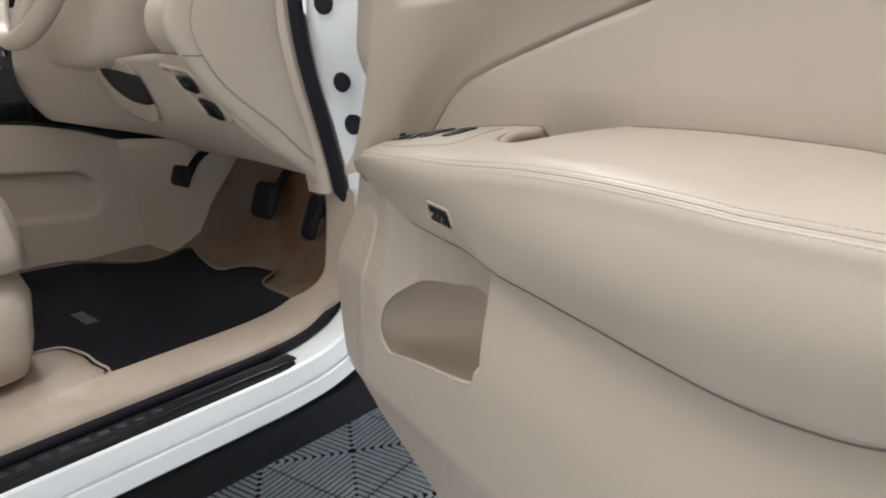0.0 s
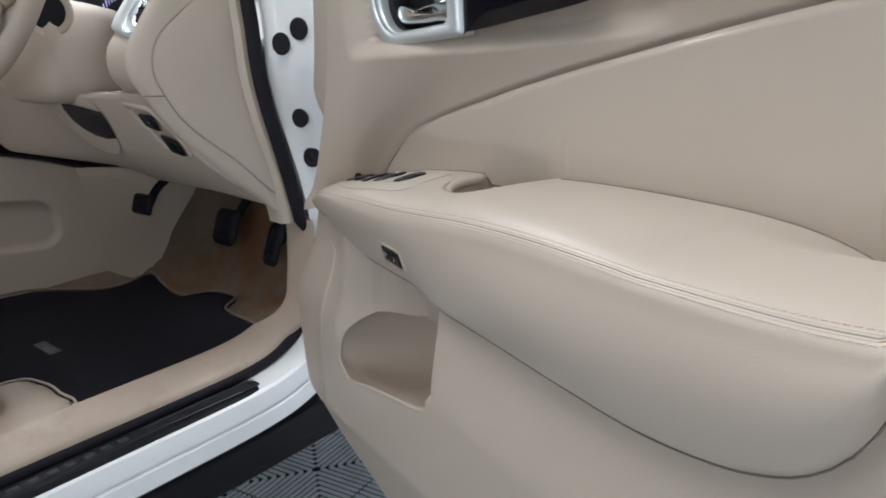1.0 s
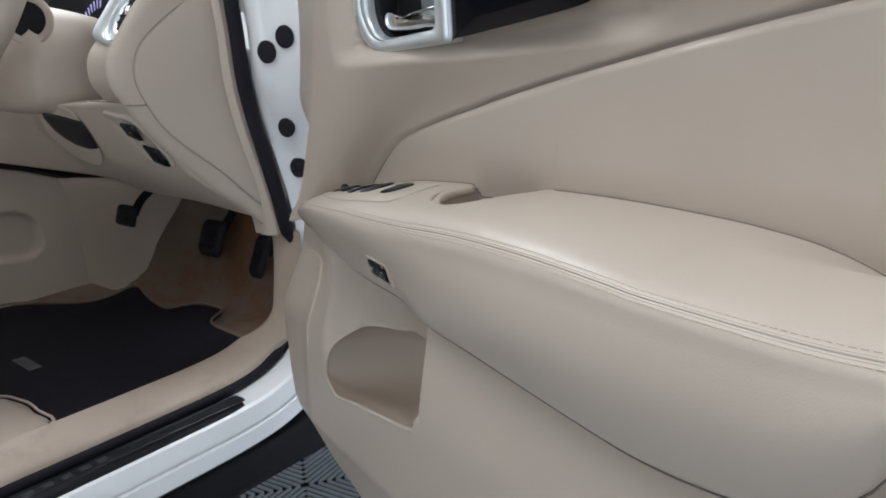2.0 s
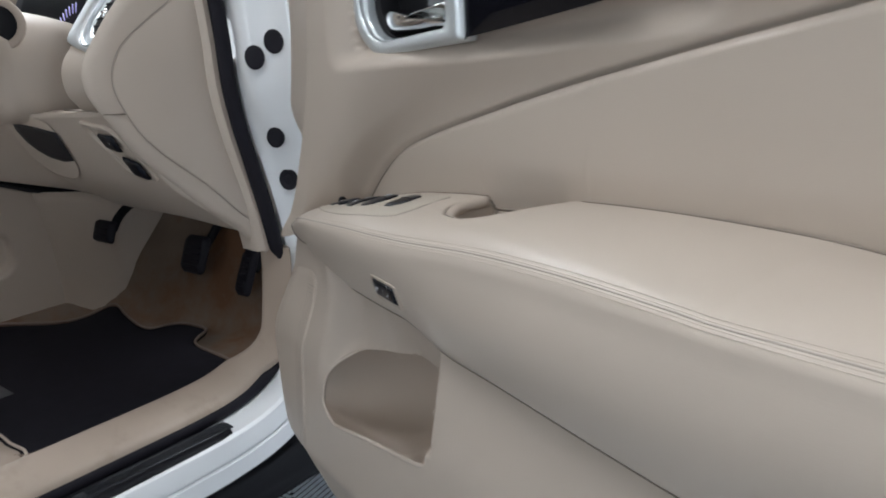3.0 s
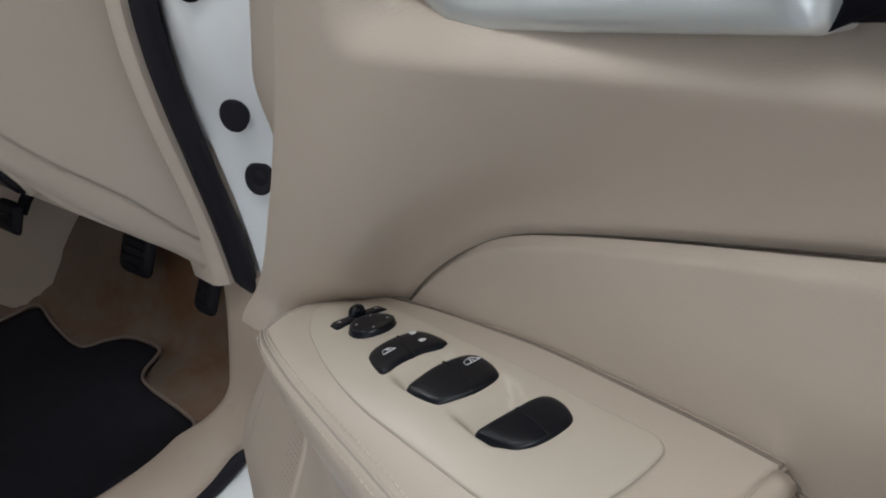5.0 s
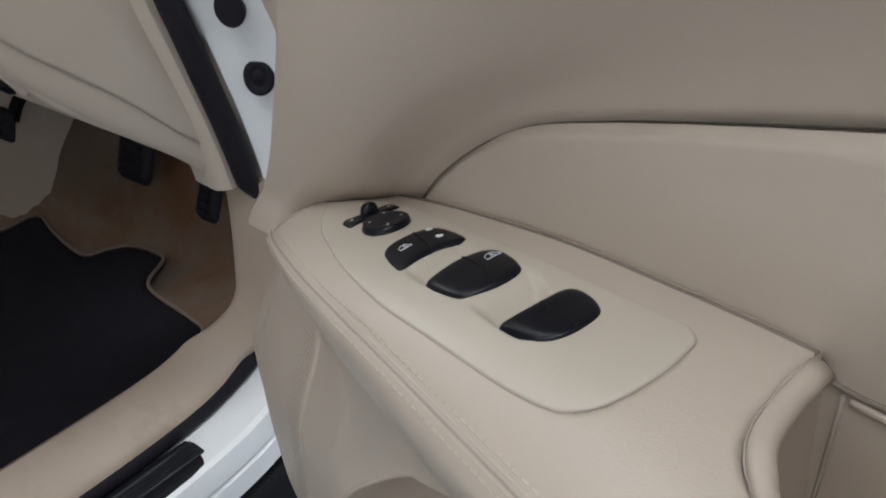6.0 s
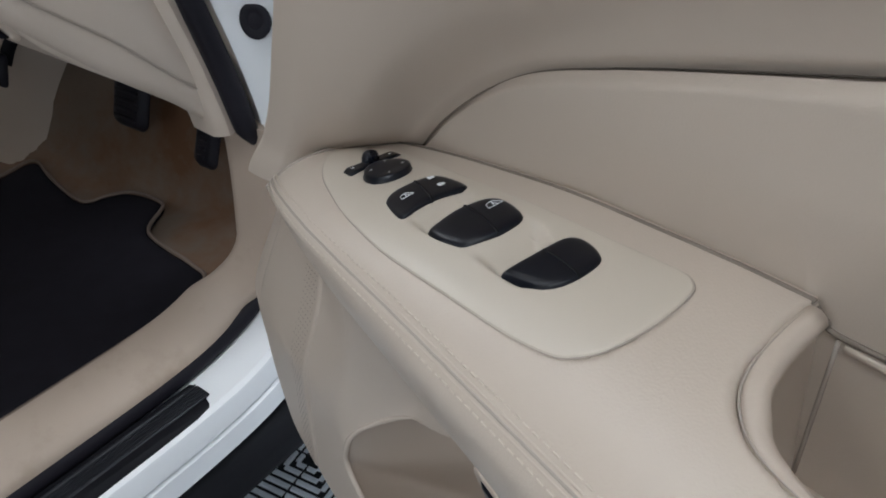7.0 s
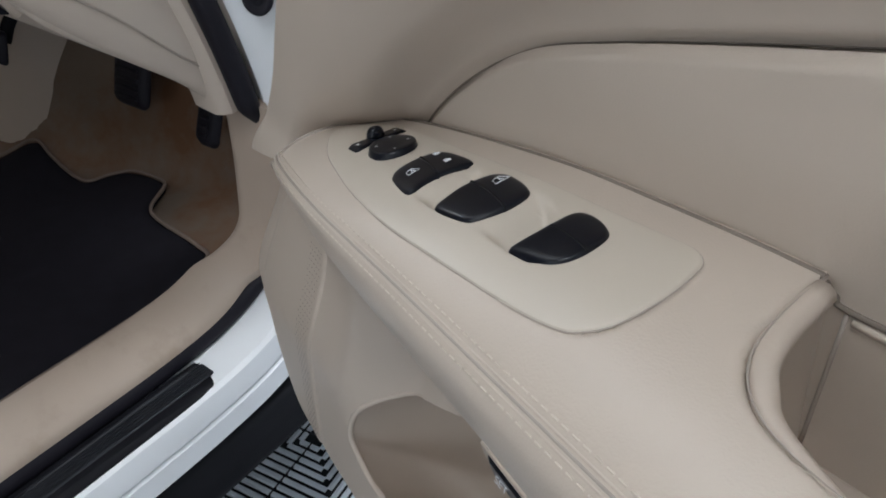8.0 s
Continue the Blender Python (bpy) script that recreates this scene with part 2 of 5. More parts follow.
# ---- garage ----
floor = tagged(part("floor", slab(-4.2, 3.4, -4.4, 4.2, -0.16, -0.012), slab_mat, smooth=False), "bare grey concrete garage floor under the tiles", "floor", kind="structure")


def wall(name, x0, x1, y0, y1, z0, z1, mat=None, label="plain pale grey painted garage wall", cat="wall"):
    return tagged(part(name, slab(x0, x1, y0, y1, z0, z1), mat or wall_paint, smooth=False), label, cat, kind="structure")


# west wall split round an added window with its fill lamp
for name, y0, y1, z0, z1 in (("wall_west_rear", -4.4, -1.6, -0.012, 3.0), ("wall_west_front", 1.8, 4.2, -0.012, 3.0), ("wall_west_sill", -1.6, 1.8, -0.012, 0.9), ("wall_west_lintel", -1.6, 1.8, 2.7, 3.0)):
    wall(name, -4.2, -4.05, y0, y1, z0, z1)
# unseen wall added and darkened to reduce light from the right
for name, y0, y1, z0, z1 in (("wall_east_rear", -4.25, -2.25, -0.012, 3.0), ("wall_east_front", -0.65, 4.05, -0.012, 3.0), ("wall_east_sill", -2.25, -0.65, -0.012, 0.95), ("wall_east_lintel", -2.25, -0.65, 2.15, 3.0)):
    wall(name, 2.7, 2.85, y0, y1, z0, z1, light_cut_wall_paint, "unseen garage wall, mid-grey to cut light from the right")


def added_window(name, m, hw, hh):
    """An added unseen framed pane; local x runs through the wall, y along it."""
    win = thing(name, "unseen white framed garage window, added round a fill lamp", "window", m, kind="structure")
    part("window_sill", slab(-0.10, 0.03, -hw - 0.04, hw + 0.04, -hh - 0.02, -hh, 0.003), ceiling_paint, win, "white painted sill", smooth=False)
    for box in ((-hw, 0.04 - hw, -hh, hh), (hw - 0.04, hw, -hh, hh), (0.04 - hw, hw - 0.04, hh - 0.04, hh), (0.04 - hw, hw - 0.04, -hh, 0.04 - hh)):
        part("window_frame", slab(-0.03, 0.03, *box, 0.003), ceiling_paint, win, "white painted frame", smooth=False)
    part("pane", slab(-0.003, 0.003, 0.04 - hw, hw - 0.04, 0.04 - hh, hh - 0.04), window_glass, win, "clear glass pane").visible_shadow = False


added_window("added_window_1", pose(2.78, -1.45, 1.55), 0.80, 0.60)
added_window("added_window_2", pose(1.3, -4.33, 1.45, 0, 0, -90), 0.80, 0.90)
added_window("added_window_3", pose(-4.12, 0.1, 1.8, 0, 0, 180), 1.70, 0.90)
# south wall opened for an added window; its lamp is plain fill
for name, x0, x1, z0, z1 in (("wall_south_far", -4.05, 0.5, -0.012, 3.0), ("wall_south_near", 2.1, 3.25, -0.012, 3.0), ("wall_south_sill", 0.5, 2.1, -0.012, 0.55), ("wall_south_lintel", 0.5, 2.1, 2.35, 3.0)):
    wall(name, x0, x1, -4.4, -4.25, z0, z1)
# unseen north wall, opened for the added doorway lamp
wall("wall_north_corner", -4.05, -2.9, 4.05, 4.2, -0.012, 3.0)
wall("wall_north_pier", 2.3, 3.25, 4.05, 4.2, -0.012, 3.0)
wall("wall_north_lintel", -2.9, 2.3, 4.05, 4.2, 2.85, 3.0)
wall("ceiling", -4.2, 3.4, -4.4, 4.2, 3.0, 3.12, ceiling_paint, "plain white garage ceiling", "ceiling")
# fittings added to go with the ceiling fill lamps
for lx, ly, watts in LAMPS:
    lamp = thing("unseen_ceiling_light", "unseen long white ceiling light with a glowing diffuser, added as fill", "ceiling light", pose(lx, ly, 3.0), "ceiling lights")
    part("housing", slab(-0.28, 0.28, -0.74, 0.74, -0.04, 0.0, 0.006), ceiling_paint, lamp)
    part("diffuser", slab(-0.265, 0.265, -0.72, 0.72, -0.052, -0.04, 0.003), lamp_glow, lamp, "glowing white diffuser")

# ---- the car's body: one swept frame round the door opening ----
body = thing("car", "white car with an open driver door and beige interior", "car", pose(0, 0, 0))
opening = loop([(-1.55, 0.517), (-0.9, 0.516), (-0.45, 0.516), (-0.15, 0.516), (-0.03, 0.518), (0.04, 0.527), (0.085, 0.548), (0.113, 0.588), (0.127, 0.65), (0.137, 0.715), (0.139, 0.766), (0.128, 0.836), (0.113, 0.9), (0.099, 0.958), (0.09, 1.02), (0.088, 1.1), (0.078, 1.18), (0.03, 1.28), (-0.12, 1.42), (-0.40, 1.58)], closed=False, steps=6)


def along(k):
    p = opening[k]
    a, b = opening[max(k - 1, 0)], opening[min(k + 1, len(opening) - 1)]
    t = np.array(b) - np.array(a)
    t /= np.hypot(*t)
    return np.array(p), np.array((-t[1], t[0])), t


def sweep(section, name, mat, parent, label="", close=True, first=0, last=None):
    """Sweeps section(y, z, upright), a list of (x, h), along the opening; h points into the opening."""
    bm = bmesh.new()
    rings = []
    last = len(opening) - 1 if last is None else last
    for k in range(first, last + 1):
        p, nrm, t = along(k)
        up = smooth01((abs(t[1]) - 0.1) / 0.8)
        rings.append([bm.verts.new((x, p[0] + nrm[0] * h, p[1] + nrm[1] * h)) for x, h in section(p[0], p[1], up)])
    for r0, r1 in zip(rings, rings[1:]):
        n = len(r0)
        for j in range(n if close else n - 1):
            bm.faces.new((r0[j], r0[(j + 1) % n], r1[(j + 1) % n], r1[j]))
    if close:
        bm.faces.new(rings[0])
        bm.faces.new(rings[-1][::-1])
    return part(name, bm, mat, parent, label, sharp=38)


def lerp_section(a, b, f):
    return [(p[0] + (q[0] - p[0]) * f, p[1] + (q[1] - p[1]) * f) for p, q in zip(a, b)]


SILL = [(-0.10, 0.0), (-0.035, 0.0), (-0.006, 0.001), (-0.001, -0.003), (0.0, -0.008), (0.0, -0.032), (-0.004, -0.034), (-0.004, -0.038), (0.001, -0.040), (0.001, -0.066), (-0.004, -0.071), (-0.03, -0.072), (-0.10, -0.072)]
PILLAR_LOW = [(-0.10, -0.02), (-0.035, 0.0), (-0.024, -0.010), (-0.014, -0.020), (-0.006, -0.026), (0.004, -0.034), (0.010, -0.038), (0.013, -0.041), (0.013, -0.045), (0.008, -0.049), (-0.01, -0.06), (-0.05, -0.09), (-0.10, -0.09)]
PILLAR_TOP = [(-0.10, -0.02), (-0.035, 0.0), (-0.015, 0.011), (0.0, 0.016), (0.011, 0.016), (0.021, 0.0095), (0.037, -0.0135), (0.047, -0.028), (0.050, -0.033), (0.049, -0.038), (0.040, -0.045), (-0.05, -0.07), (-0.10, -0.07)]


def flange(y, z, up):
    high = lerp_section(PILLAR_LOW, PILLAR_TOP, smooth01((z - 0.86) / 0.2))
    return lerp_section(SILL, high, smooth01((z - 0.545) / 0.16))


sweep(flange, "door_frame_flange", paint, body, "glossy white painted sill and pillar")
def thin(z):
    return 1 - 0.85 * smooth01((z - 0.55) / 0.04) * (1 - smooth01((z - 0.72) / 0.05))


def flat(z):
    return 1 - smooth01((z - 0.525) / 0.05)


def bulge(z):
    return smooth01((z - 0.70) / 0.09)


sweep(lambda y, z, up: [(-0.049 - 0.012 * flat(z) + 0.007 * bulge(z) + 0.003 * smooth01((z - 0.85) / 0.1) + (0.010 + 0.002 * bulge(z) - 0.003 * smooth01((z - 0.85) / 0.1)) * thin(z) * math.cos(a), (0.008 + 0.003 * flat(z) + 0.007 * bulge(z)) * thin(z) - 0.006 * (1 - thin(z)) + (0.009 + 0.003 * flat(z) + 0.003 * bulge(z)) * thin(z) * math.sin(a)) for a in [math.pi * 2 * i / 10 for i in range(10)]], "door_seal", rubber, body, "black rubber door seal")


def trim_section(y, z, up):
    k = 1 - 0.72 * smooth01((z - 0.53) / 0.10)
    o = 0.034 * smooth01((z - 0.545) / 0.06)
    q = 0.030 * smooth01((z - 0.535) / 0.10)
    return [(-0.062 + o, 0.010 * k), (-0.056 + o, 0.017 * k), (-0.056 + o, 0.024 * k), (-0.060 + o, 0.030 * k), (-0.068 + o * 0.7, 0.035 * k), (-0.088 + q * 0.8, 0.0445 * k), (-0.107 + q, 0.0525 * k), (-0.114 + q, 0.052 * k), (-0.119 + q, 0.043 * k), (-0.121 + q, 0.01), (-0.121 + q, -0.03), (-0.08, -0.03)]


dash_foot = max(i for i, p in enumerate(opening) if p[1] < 0.775 and p[0] > 0)
sweep(trim_section, "sill_trim", kick_plastic, body, "scuffed beige plastic sill trim", last=dash_foot)
sweep(lambda y, z, up: [(-0.05, 0.0), (-0.048, 0.03), (-0.054, 0.037), (-0.062, 0.04), (-0.10, 0.036), (-0.10, 0.0)], "pillar_trim", vinyl, body, "beige pillar trim", first=dash_foot)


def rocker(a, b):
    prof = [(-0.09, 0.446), (-0.02, 0.444), (-0.006, 0.441), (-0.002, 0.432), (0.001, 0.420), (0.003, 0.410), (0.006, 0.403), (0.011, 0.397), (0.011, 0.389), (0.002, 0.381), (-0.03, 0.376), (-0.20, 0.372)]
    x, z = prof[round(b * (len(prof) - 1))]
    return (x, -1.9 + 2.5 * a, z)


part("rocker_moulding", thicken(sheet(rocker, 1, 11), (-0.02, 0, -0.004)), black_plastic, body, "black plastic rocker moulding")

plate_print = material("worn_grey_print", (0.05, 0.053, 0.06), 0.5)
# sill plate with a raised strip and worn lettering bars
plate_line = rounded(-0.054, -0.005, -1.2, 0.012, (0.002, 0.002, 0.009, 0.006))
part("sill_plate", pad(plate_line, lambda a, b, h: (a, b, 0.516 + h), 0.0068, rings=4, power=9), black_plastic, body, "black plastic sill plate")
strip_line = rounded(-0.042, -0.019, -1.15, -0.012, 0.003)
part("plate_strip", pad(strip_line, lambda a, b, h: (a, b, 0.5215 + h), 0.003, rings=3, power=8), sill_strip, body, "brushed dark metal strip with worn bars")
for k in range(6):
    part("plate_rib", slab(-0.0415 + 0.0038 * k, -0.0400 + 0.0038 * k, -1.14, -0.014, 0.5248, 0.5257, 0.0003), sill_strip, body)
for k in range(11):
    part("plate_bar", slab(-0.0395, -0.0380, -0.205, -0.03, 0.5250, 0.5256) if k == 0 else slab(-0.037, -0.024, -0.22 - 0.024 * k, -0.206 - 0.024 * k, 0.5250, 0.5257), plate_print, body)

# blanking plugs on the pillar, narrowed to fit the camera's view


def plug(place, normal, r, ringed=False, lift=0.0015):
    nrm = Vector(normal).normalized()
    q = nrm.to_track_quat("Z", "Y").to_matrix().to_4x4()
    m = Matrix.Translation(Vector(place) + nrm * lift) @ q
    prof = [(0.0, 0.0020), (0.35, 0.0020), (0.38, 0.0008), (0.52, 0.0008), (0.56, 0.0021), (0.8, 0.0020), (0.95, 0.0014), (1.0, 0.0), (1.0, -0.006)] if ringed else [(0.0, 0.0018), (0.5, 0.0018), (0.8, 0.0017), (0.94, 0.0012), (1.0, 0.0), (1.0, -0.006)]
    return part("pillar_plug", sheet(lambda a, b: (prof[round(a * (len(prof) - 1))][0] * 0.82 * r * math.cos(2 * math.pi * b), prof[round(a * (len(prof) - 1))][0] * r * math.sin(2 * math.pi * b), prof[round(a * (len(prof) - 1))][1]), len(prof) - 1, 28, wrap=True), rubber, body, "view-fitted oval black rubber plug" + (" with a ring" if ringed else ""), m=m)


plug((0.021, 0.080, 1.054), (0.80, -0.60, 0.05), 0.0165, lift=0.003)
plug((0.037, 0.103, 1.074), (0.82, -0.57, 0.05), 0.0165, lift=0.003)
plug((0.002, 0.115, 0.941), (0.62, -0.76, -0.14), 0.0155, lift=0.004)
plug((-0.010, 0.139, 0.874), (0.64, -0.75, 0.12), 0.0170, True)

# footwell: carpet, tunnel side, bulkhead


def toe(x, y):
    """Height of the floor, which rises to the toe board; the foot of the slope runs askew."""
    d = y - (0.115 + 0.24 * (min(x, -0.13) + 0.6))
    return 0.545 + 1.7 * max(0.0, d) * smooth01(d / 0.05) + 0.03 * smooth01((-0.66 - x) / 0.09) + 0.045 * math.exp(-(((x + 0.60) / 0.08) ** 2) - ((y - 0.16) / 0.07) ** 2)


def carpet_f(a, b):
    x, y = -0.115 - 0.66 * b, -1.0 + 1.38 * a
    return (x, y, toe(x, y) + 0.003 * noise.noise((x * 14, y * 14, 0)))


part("carpet", thicken(sheet(carpet_f, 110, 40), (0, 0, -0.03)), carpet, body, "dirty beige footwell carpet with rusty stains")
# hidden slab added to keep front light off the footwell
part("dash_top", slab(-1.5, -0.075, 0.06, 0.58, 1.19, 1.215, 0.008), vinyl, body, "hidden beige dashboard top, added to shade the footwell")
part("bulkhead", slab(-1.55, -0.02, 0.52, 0.56, 0.35, 1.15), underseal, body, "dark bulkhead")
part("floor_pan", slab(-1.55, -0.09, -3.0, 0.6, 0.36, 0.51), underseal, body, "dark underbody")


tunnel_top = spline([-0.8, -0.17, -0.02, 0.09, 0.2, 0.45], [0.915, 0.885, 0.853, 0.812, 0.782, 0.76])


def tunnel_f(a, b):
    y = -0.75 + 1.2 * a
    z = 0.53 + (tunnel_top(y) - 0.53) * b
    x = -0.775 + 0.028 * (1 - b) + 0.012 * math.sin(b * 2.6)
    # oblong recess for the knee
    du, dz = abs(y + 0.245) - 0.20, abs(z - 0.716 + 0.12 * (y + 0.05)) - 0.008
    d = math.hypot(max(du, 0), max(dz, 0)) + min(max(du, dz), 0)
    x -= 0.022 * smooth01((0.044 - d) / 0.006)
    x -= 0.004 * smooth01((y - 0.085 - (z - 0.6) * 0.22) / 0.006)
    return (x, y, z)


part("tunnel_side", thicken(sheet(tunnel_f, 240, 70), (-0.03, 0, 0)), hard_plastic, body, "beige plastic console side with an oblong recess")
kick_plan = loop([(-0.782, 0.050), (-0.750, 0.075), (-0.680, 0.105), (-0.620, 0.130), (-0.590, 0.150), (-0.577, 0.190), (-0.570, 0.300), (-0.566, 0.420)], closed=False, steps=6)
part("kick_panel", thicken(sheet(lambda a, b: (*kick_plan[round(a * (len(kick_plan) - 1))], 0.535 + 0.285 * b), len(kick_plan) - 1, 12), (-0.02, 0.01, 0)), hard_plastic, body, "beige plastic panel beside the pedals")
part("console_upper", sheet(lambda a, b: (-0.797, -0.088 + 0.44 * a, tunnel_top(-0.088 + 0.44 * a) + 0.008 + (1.06 - tunnel_top(-0.088 + 0.44 * a)) * b), 12, 4), black_plastic, body, "dark upper console side")
part("console_top", slab(-1.0, -0.76, -0.75, -0.10, 0.885, 0.925, 0.01), black_plastic, body, "dark console top")
# dark tapered tube painted in for the shade of the gap
part("console_gap_shade", tube([(-0.768, y, tunnel_top(y) + 0.004) for y in [-0.7 + 0.1 * i for i in range(12)]], lambda f: max(0.0028, 0.013 - 0.018 * f), 8), dark_cavity, body, "dark tube painted for the shaded gap above the console side")
# unseen body panels added to block and shape the cabin's light
part("far_door", slab(-1.6, -1.55, -3.0, 0.6, 0.36, 1.1), paint, body)
part("far_window", slab(-1.562, -1.557, -2.95, 0.1, 1.1, 1.68), window_glass, body, "unseen lightly tinted window that lets light in").visible_shadow = False
part("roof", slab(-1.45, -0.13, -3.0, -0.15, 1.70, 1.74, 0.015), paint, body, "unseen white roof panel that keeps light out of the cabin")
part("roof_lining", slab(-1.4, -0.18, -2.95, -0.18, 1.67, 1.70, 0.01), vinyl, body, "beige roof lining")
part("rear_panel", slab(-1.55, -0.1, -3.05, -3.0, 0.36, 1.12), paint, body, "white tailgate")
part("rear_window", slab(-1.50, -0.14, -3.03, -3.025, 1.12, 1.69), window_glass, body, "unseen lightly tinted rear window that lets light in").visible_shadow = False
part("rear_door", slab(-0.09, 0.02, -3.0, -1.62, 0.44, 1.70, 0.02, 3), paint, body, "unseen closed white rear door that blocks light")
part("far_lining", slab(-1.548, -1.53, -3.0, 0.52, 0.5, 1.1), vinyl, body, "beige far door lining")
# added dark filler, so the gap looks shaded and shows no white
part("console_gap_filler", slab(-1.0, -0.800, -0.2, 0.5, 0.60, 0.99), dark_cavity, body, "dark filler added behind the console gap")
part("front_wing", slab(-1.55, 0.055, 0.565, 1.35, 0.45, 1.10, 0.03, 3), paint, body, "white front wing and bonnet")
part("centre_pillar", slab(-0.10, -0.02, -1.62, -1.45, 0.44, 1.70, 0.02, 3), paint, body)


def wheel(x, y):
    prof = [(0.22, -0.10), (0.30, -0.115), (0.345, -0.10), (0.36, -0.06), (0.36, 0.06), (0.345, 0.10), (0.30, 0.115), (0.22, 0.10)]
    w = part("wheel", sheet(lambda a, b: (prof[round(a * 7)][0] * math.cos(2 * math.pi * b), prof[round(a * 7)][0] * math.sin(2 * math.pi * b), prof[round(a * 7)][1]), 7, 40, wrap=True), rubber, body, "black tyre", m=pose(x, y, 0.36, 0, 90, 0))
    rim = [(0.0, 0.05), (0.08, 0.06), (0.20, 0.04), (0.225, 0.09), (0.225, -0.09), (0.0, -0.07)]
    part("rim", sheet(lambda a, b: (rim[round(a * 5)][0] * math.cos(2 * math.pi * b), rim[round(a * 5)][0] * math.sin(2 * math.pi * b), rim[round(a * 5)][1]), 5, 32, wrap=True), silver, w, "grey wheel rim")


for wx in (-0.11, -1.44):
    for wy in (0.95, -2.0):
        wheel(wx, wy)

cover_line = loop([(-0.128, -0.265), (-0.20, -0.250), (-0.262, -0.252), (-0.315, -0.285), (-0.31, -0.45), (-0.22, -0.47), (-0.13, -0.44)], steps=4)
part("rail_cover", pad(cover_line, lambda a, b, h: (a, b, 0.545 + h), 0.013, rings=6, power=9), kick_plastic, body, "beige plastic rail cover")
part("cover_piping", tube([(a, b, 0.5565) for a, b in cover_line], 0.0022, 6, True), vinyl, body, "pale edge of the rail cover")

# floor mat
mat_line = loop([(-0.735, -0.12), (-0.69, 0.0), (-0.64, 0.09), (-0.60, 0.114), (-0.545, 0.108), (-0.465, 0.108), (-0.448, 0.140), (-0.43, 0.163), (-0.385, 0.172), (-0.350, 0.166), (-0.318, 0.122), (-0.28, 0.107), (-0.19, 0.10), (-0.148, 0.085), (-0.132, 0.0), (-0.130, -0.15), (-0.132, -0.235), (-0.175, -0.268), (-0.26, -0.262), (-0.30, -0.285), (-0.36, -0.33), (-0.50, -0.36), (-0.68, -0.34), (-0.735, -0.28)], steps=5)


def mat_z(a, b):
    return toe(a, b) + 0.0085


floor_mat = thing("floor_mat", "black carpet car mat with a beige bound edge", "car mat")
part("carpet_body", pad(mat_line, lambda a, b, h: (a, b, mat_z(a, b) + h - 0.006), 0.008, rings=14, power=8), mat_carpet, floor_mat, "black carpet")
part("binding", tube([(a, b, mat_z(a, b) + 0.0015) for a, b in mat_line], 0.0026, 6, True), piping, floor_mat, "beige bound edge")
part("heel_badge", slab(-0.455, -0.375, -0.197, -0.176, 0.5545, 0.5560, 0.0005), material("worn_grey_badge", (0.026, 0.025, 0.028), 0.6), floor_mat, "worn grey badge")

# pedals


def pedal(label, line, tilt, base, arm_to, ribs, cat="pedal", name="pedal"):
    p = thing(name, label, cat, base)
    t = pose(0, 0, 0, tilt, 0, 0)
    pl = part("pedal_pad", pad(line, lambda a, b, h: t @ Vector((a, -h, b)), 0.012, rings=4, power=5), rubber, p, "black rubber pad")
    for k in range(ribs):
        z0 = min(q[1] for q in line) + 0.012 + k * 0.012
        xs = [q[0] for q in line]
        part("tread_rib", slab(min(xs) + 0.012, max(xs) - 0.012, -0.0145, -0.010, z0, z0 + 0.005, 0.001), rubber, p, m=t)
    part("pedal_arm", tube(loop([(0, 0.012, 0.0), (0.0, 0.05, 0.04), arm_to], closed=False, steps=6), 0.009, 8), black_plastic, p, "black steel arm")
    return p


pedal("black ribbed rubber brake pedal on a steel arm", rounded(-0.038, 0.038, -0.038, 0.038, 0.014), -22, pose(-0.390, 0.195, 0.697), (0.01, 0.22, 0.23), 4, name="brake_pedal")
pedal("black ribbed rubber accelerator pedal", rounded(-0.020, 0.020, -0.045, 0.045, 0.010), -25, pose(-0.250, 0.212, 0.673), (0.0, 0.2, 0.2), 7, name="accelerator_pedal")
pedal("black parking brake pedal on a bent arm", rounded(-0.036, 0.036, -0.022, 0.022, 0.008), -20, pose(-0.535, 0.095, 0.752), (0.0, 0.18, 0.10), 2, name="parking_brake_pedal")

# dashboard
dash = thing("dashboard", "beige dashboard with a silver ringed air vent", "dashboard")
cap_outer = loop([(0.130, 0.752), (0.073, 0.806), (0.026, 0.846), (-0.030, 0.901), (-0.070, 0.945), (-0.096, 0.985), (-0.114, 1.015), (-0.118, 1.040), (-0.112, 1.062), (-0.095, 1.086), (-0.065, 1.124), (-0.02, 1.170), (0.05, 1.22), (0.074, 1.20), (0.064, 1.12), (0.064, 1.02), (0.080, 0.93), (0.100, 0.84)], steps=5)
part("end_cap", pad(cap_outer, lambda a, b, h: (-0.075 + h, a, b), 0.018, rings=10, power=4, base=0.002), vinyl, dash, "beige dashboard end panel")
cover = loop([(0.100, 0.815), (0.029, 0.880), (-0.027, 0.928), (-0.057, 0.960), (-0.075, 0.992), (-0.086, 1.022), (-0.084, 1.049), (-0.069, 1.076), (-0.038, 1.102), (0.002, 1.129), (0.048, 1.160), (0.060, 1.12), (0.056, 1.02), (0.070, 0.93)], steps=5)
part("side_cover", pad(cover, lambda a, b, h: (-0.0595 + h, a, b), 0.007, rings=10, power=2.2), vinyl, dash, "beige side cover")
part("cover_joint", tube([(-0.0572, a, b) for a, b in cover], 0.0006, 6, True), seam_and_shade_soft, dash, "dark line for a joint and the shade in it")
part("cap_joint", tube([(-0.0585, -0.074, 0.9915), (-0.0600, -0.092, 0.9925), (-0.066, -0.101, 0.993)], 0.0009, 6), seam_and_shade_dark, dash, "dark line for a joint and the shade in it")

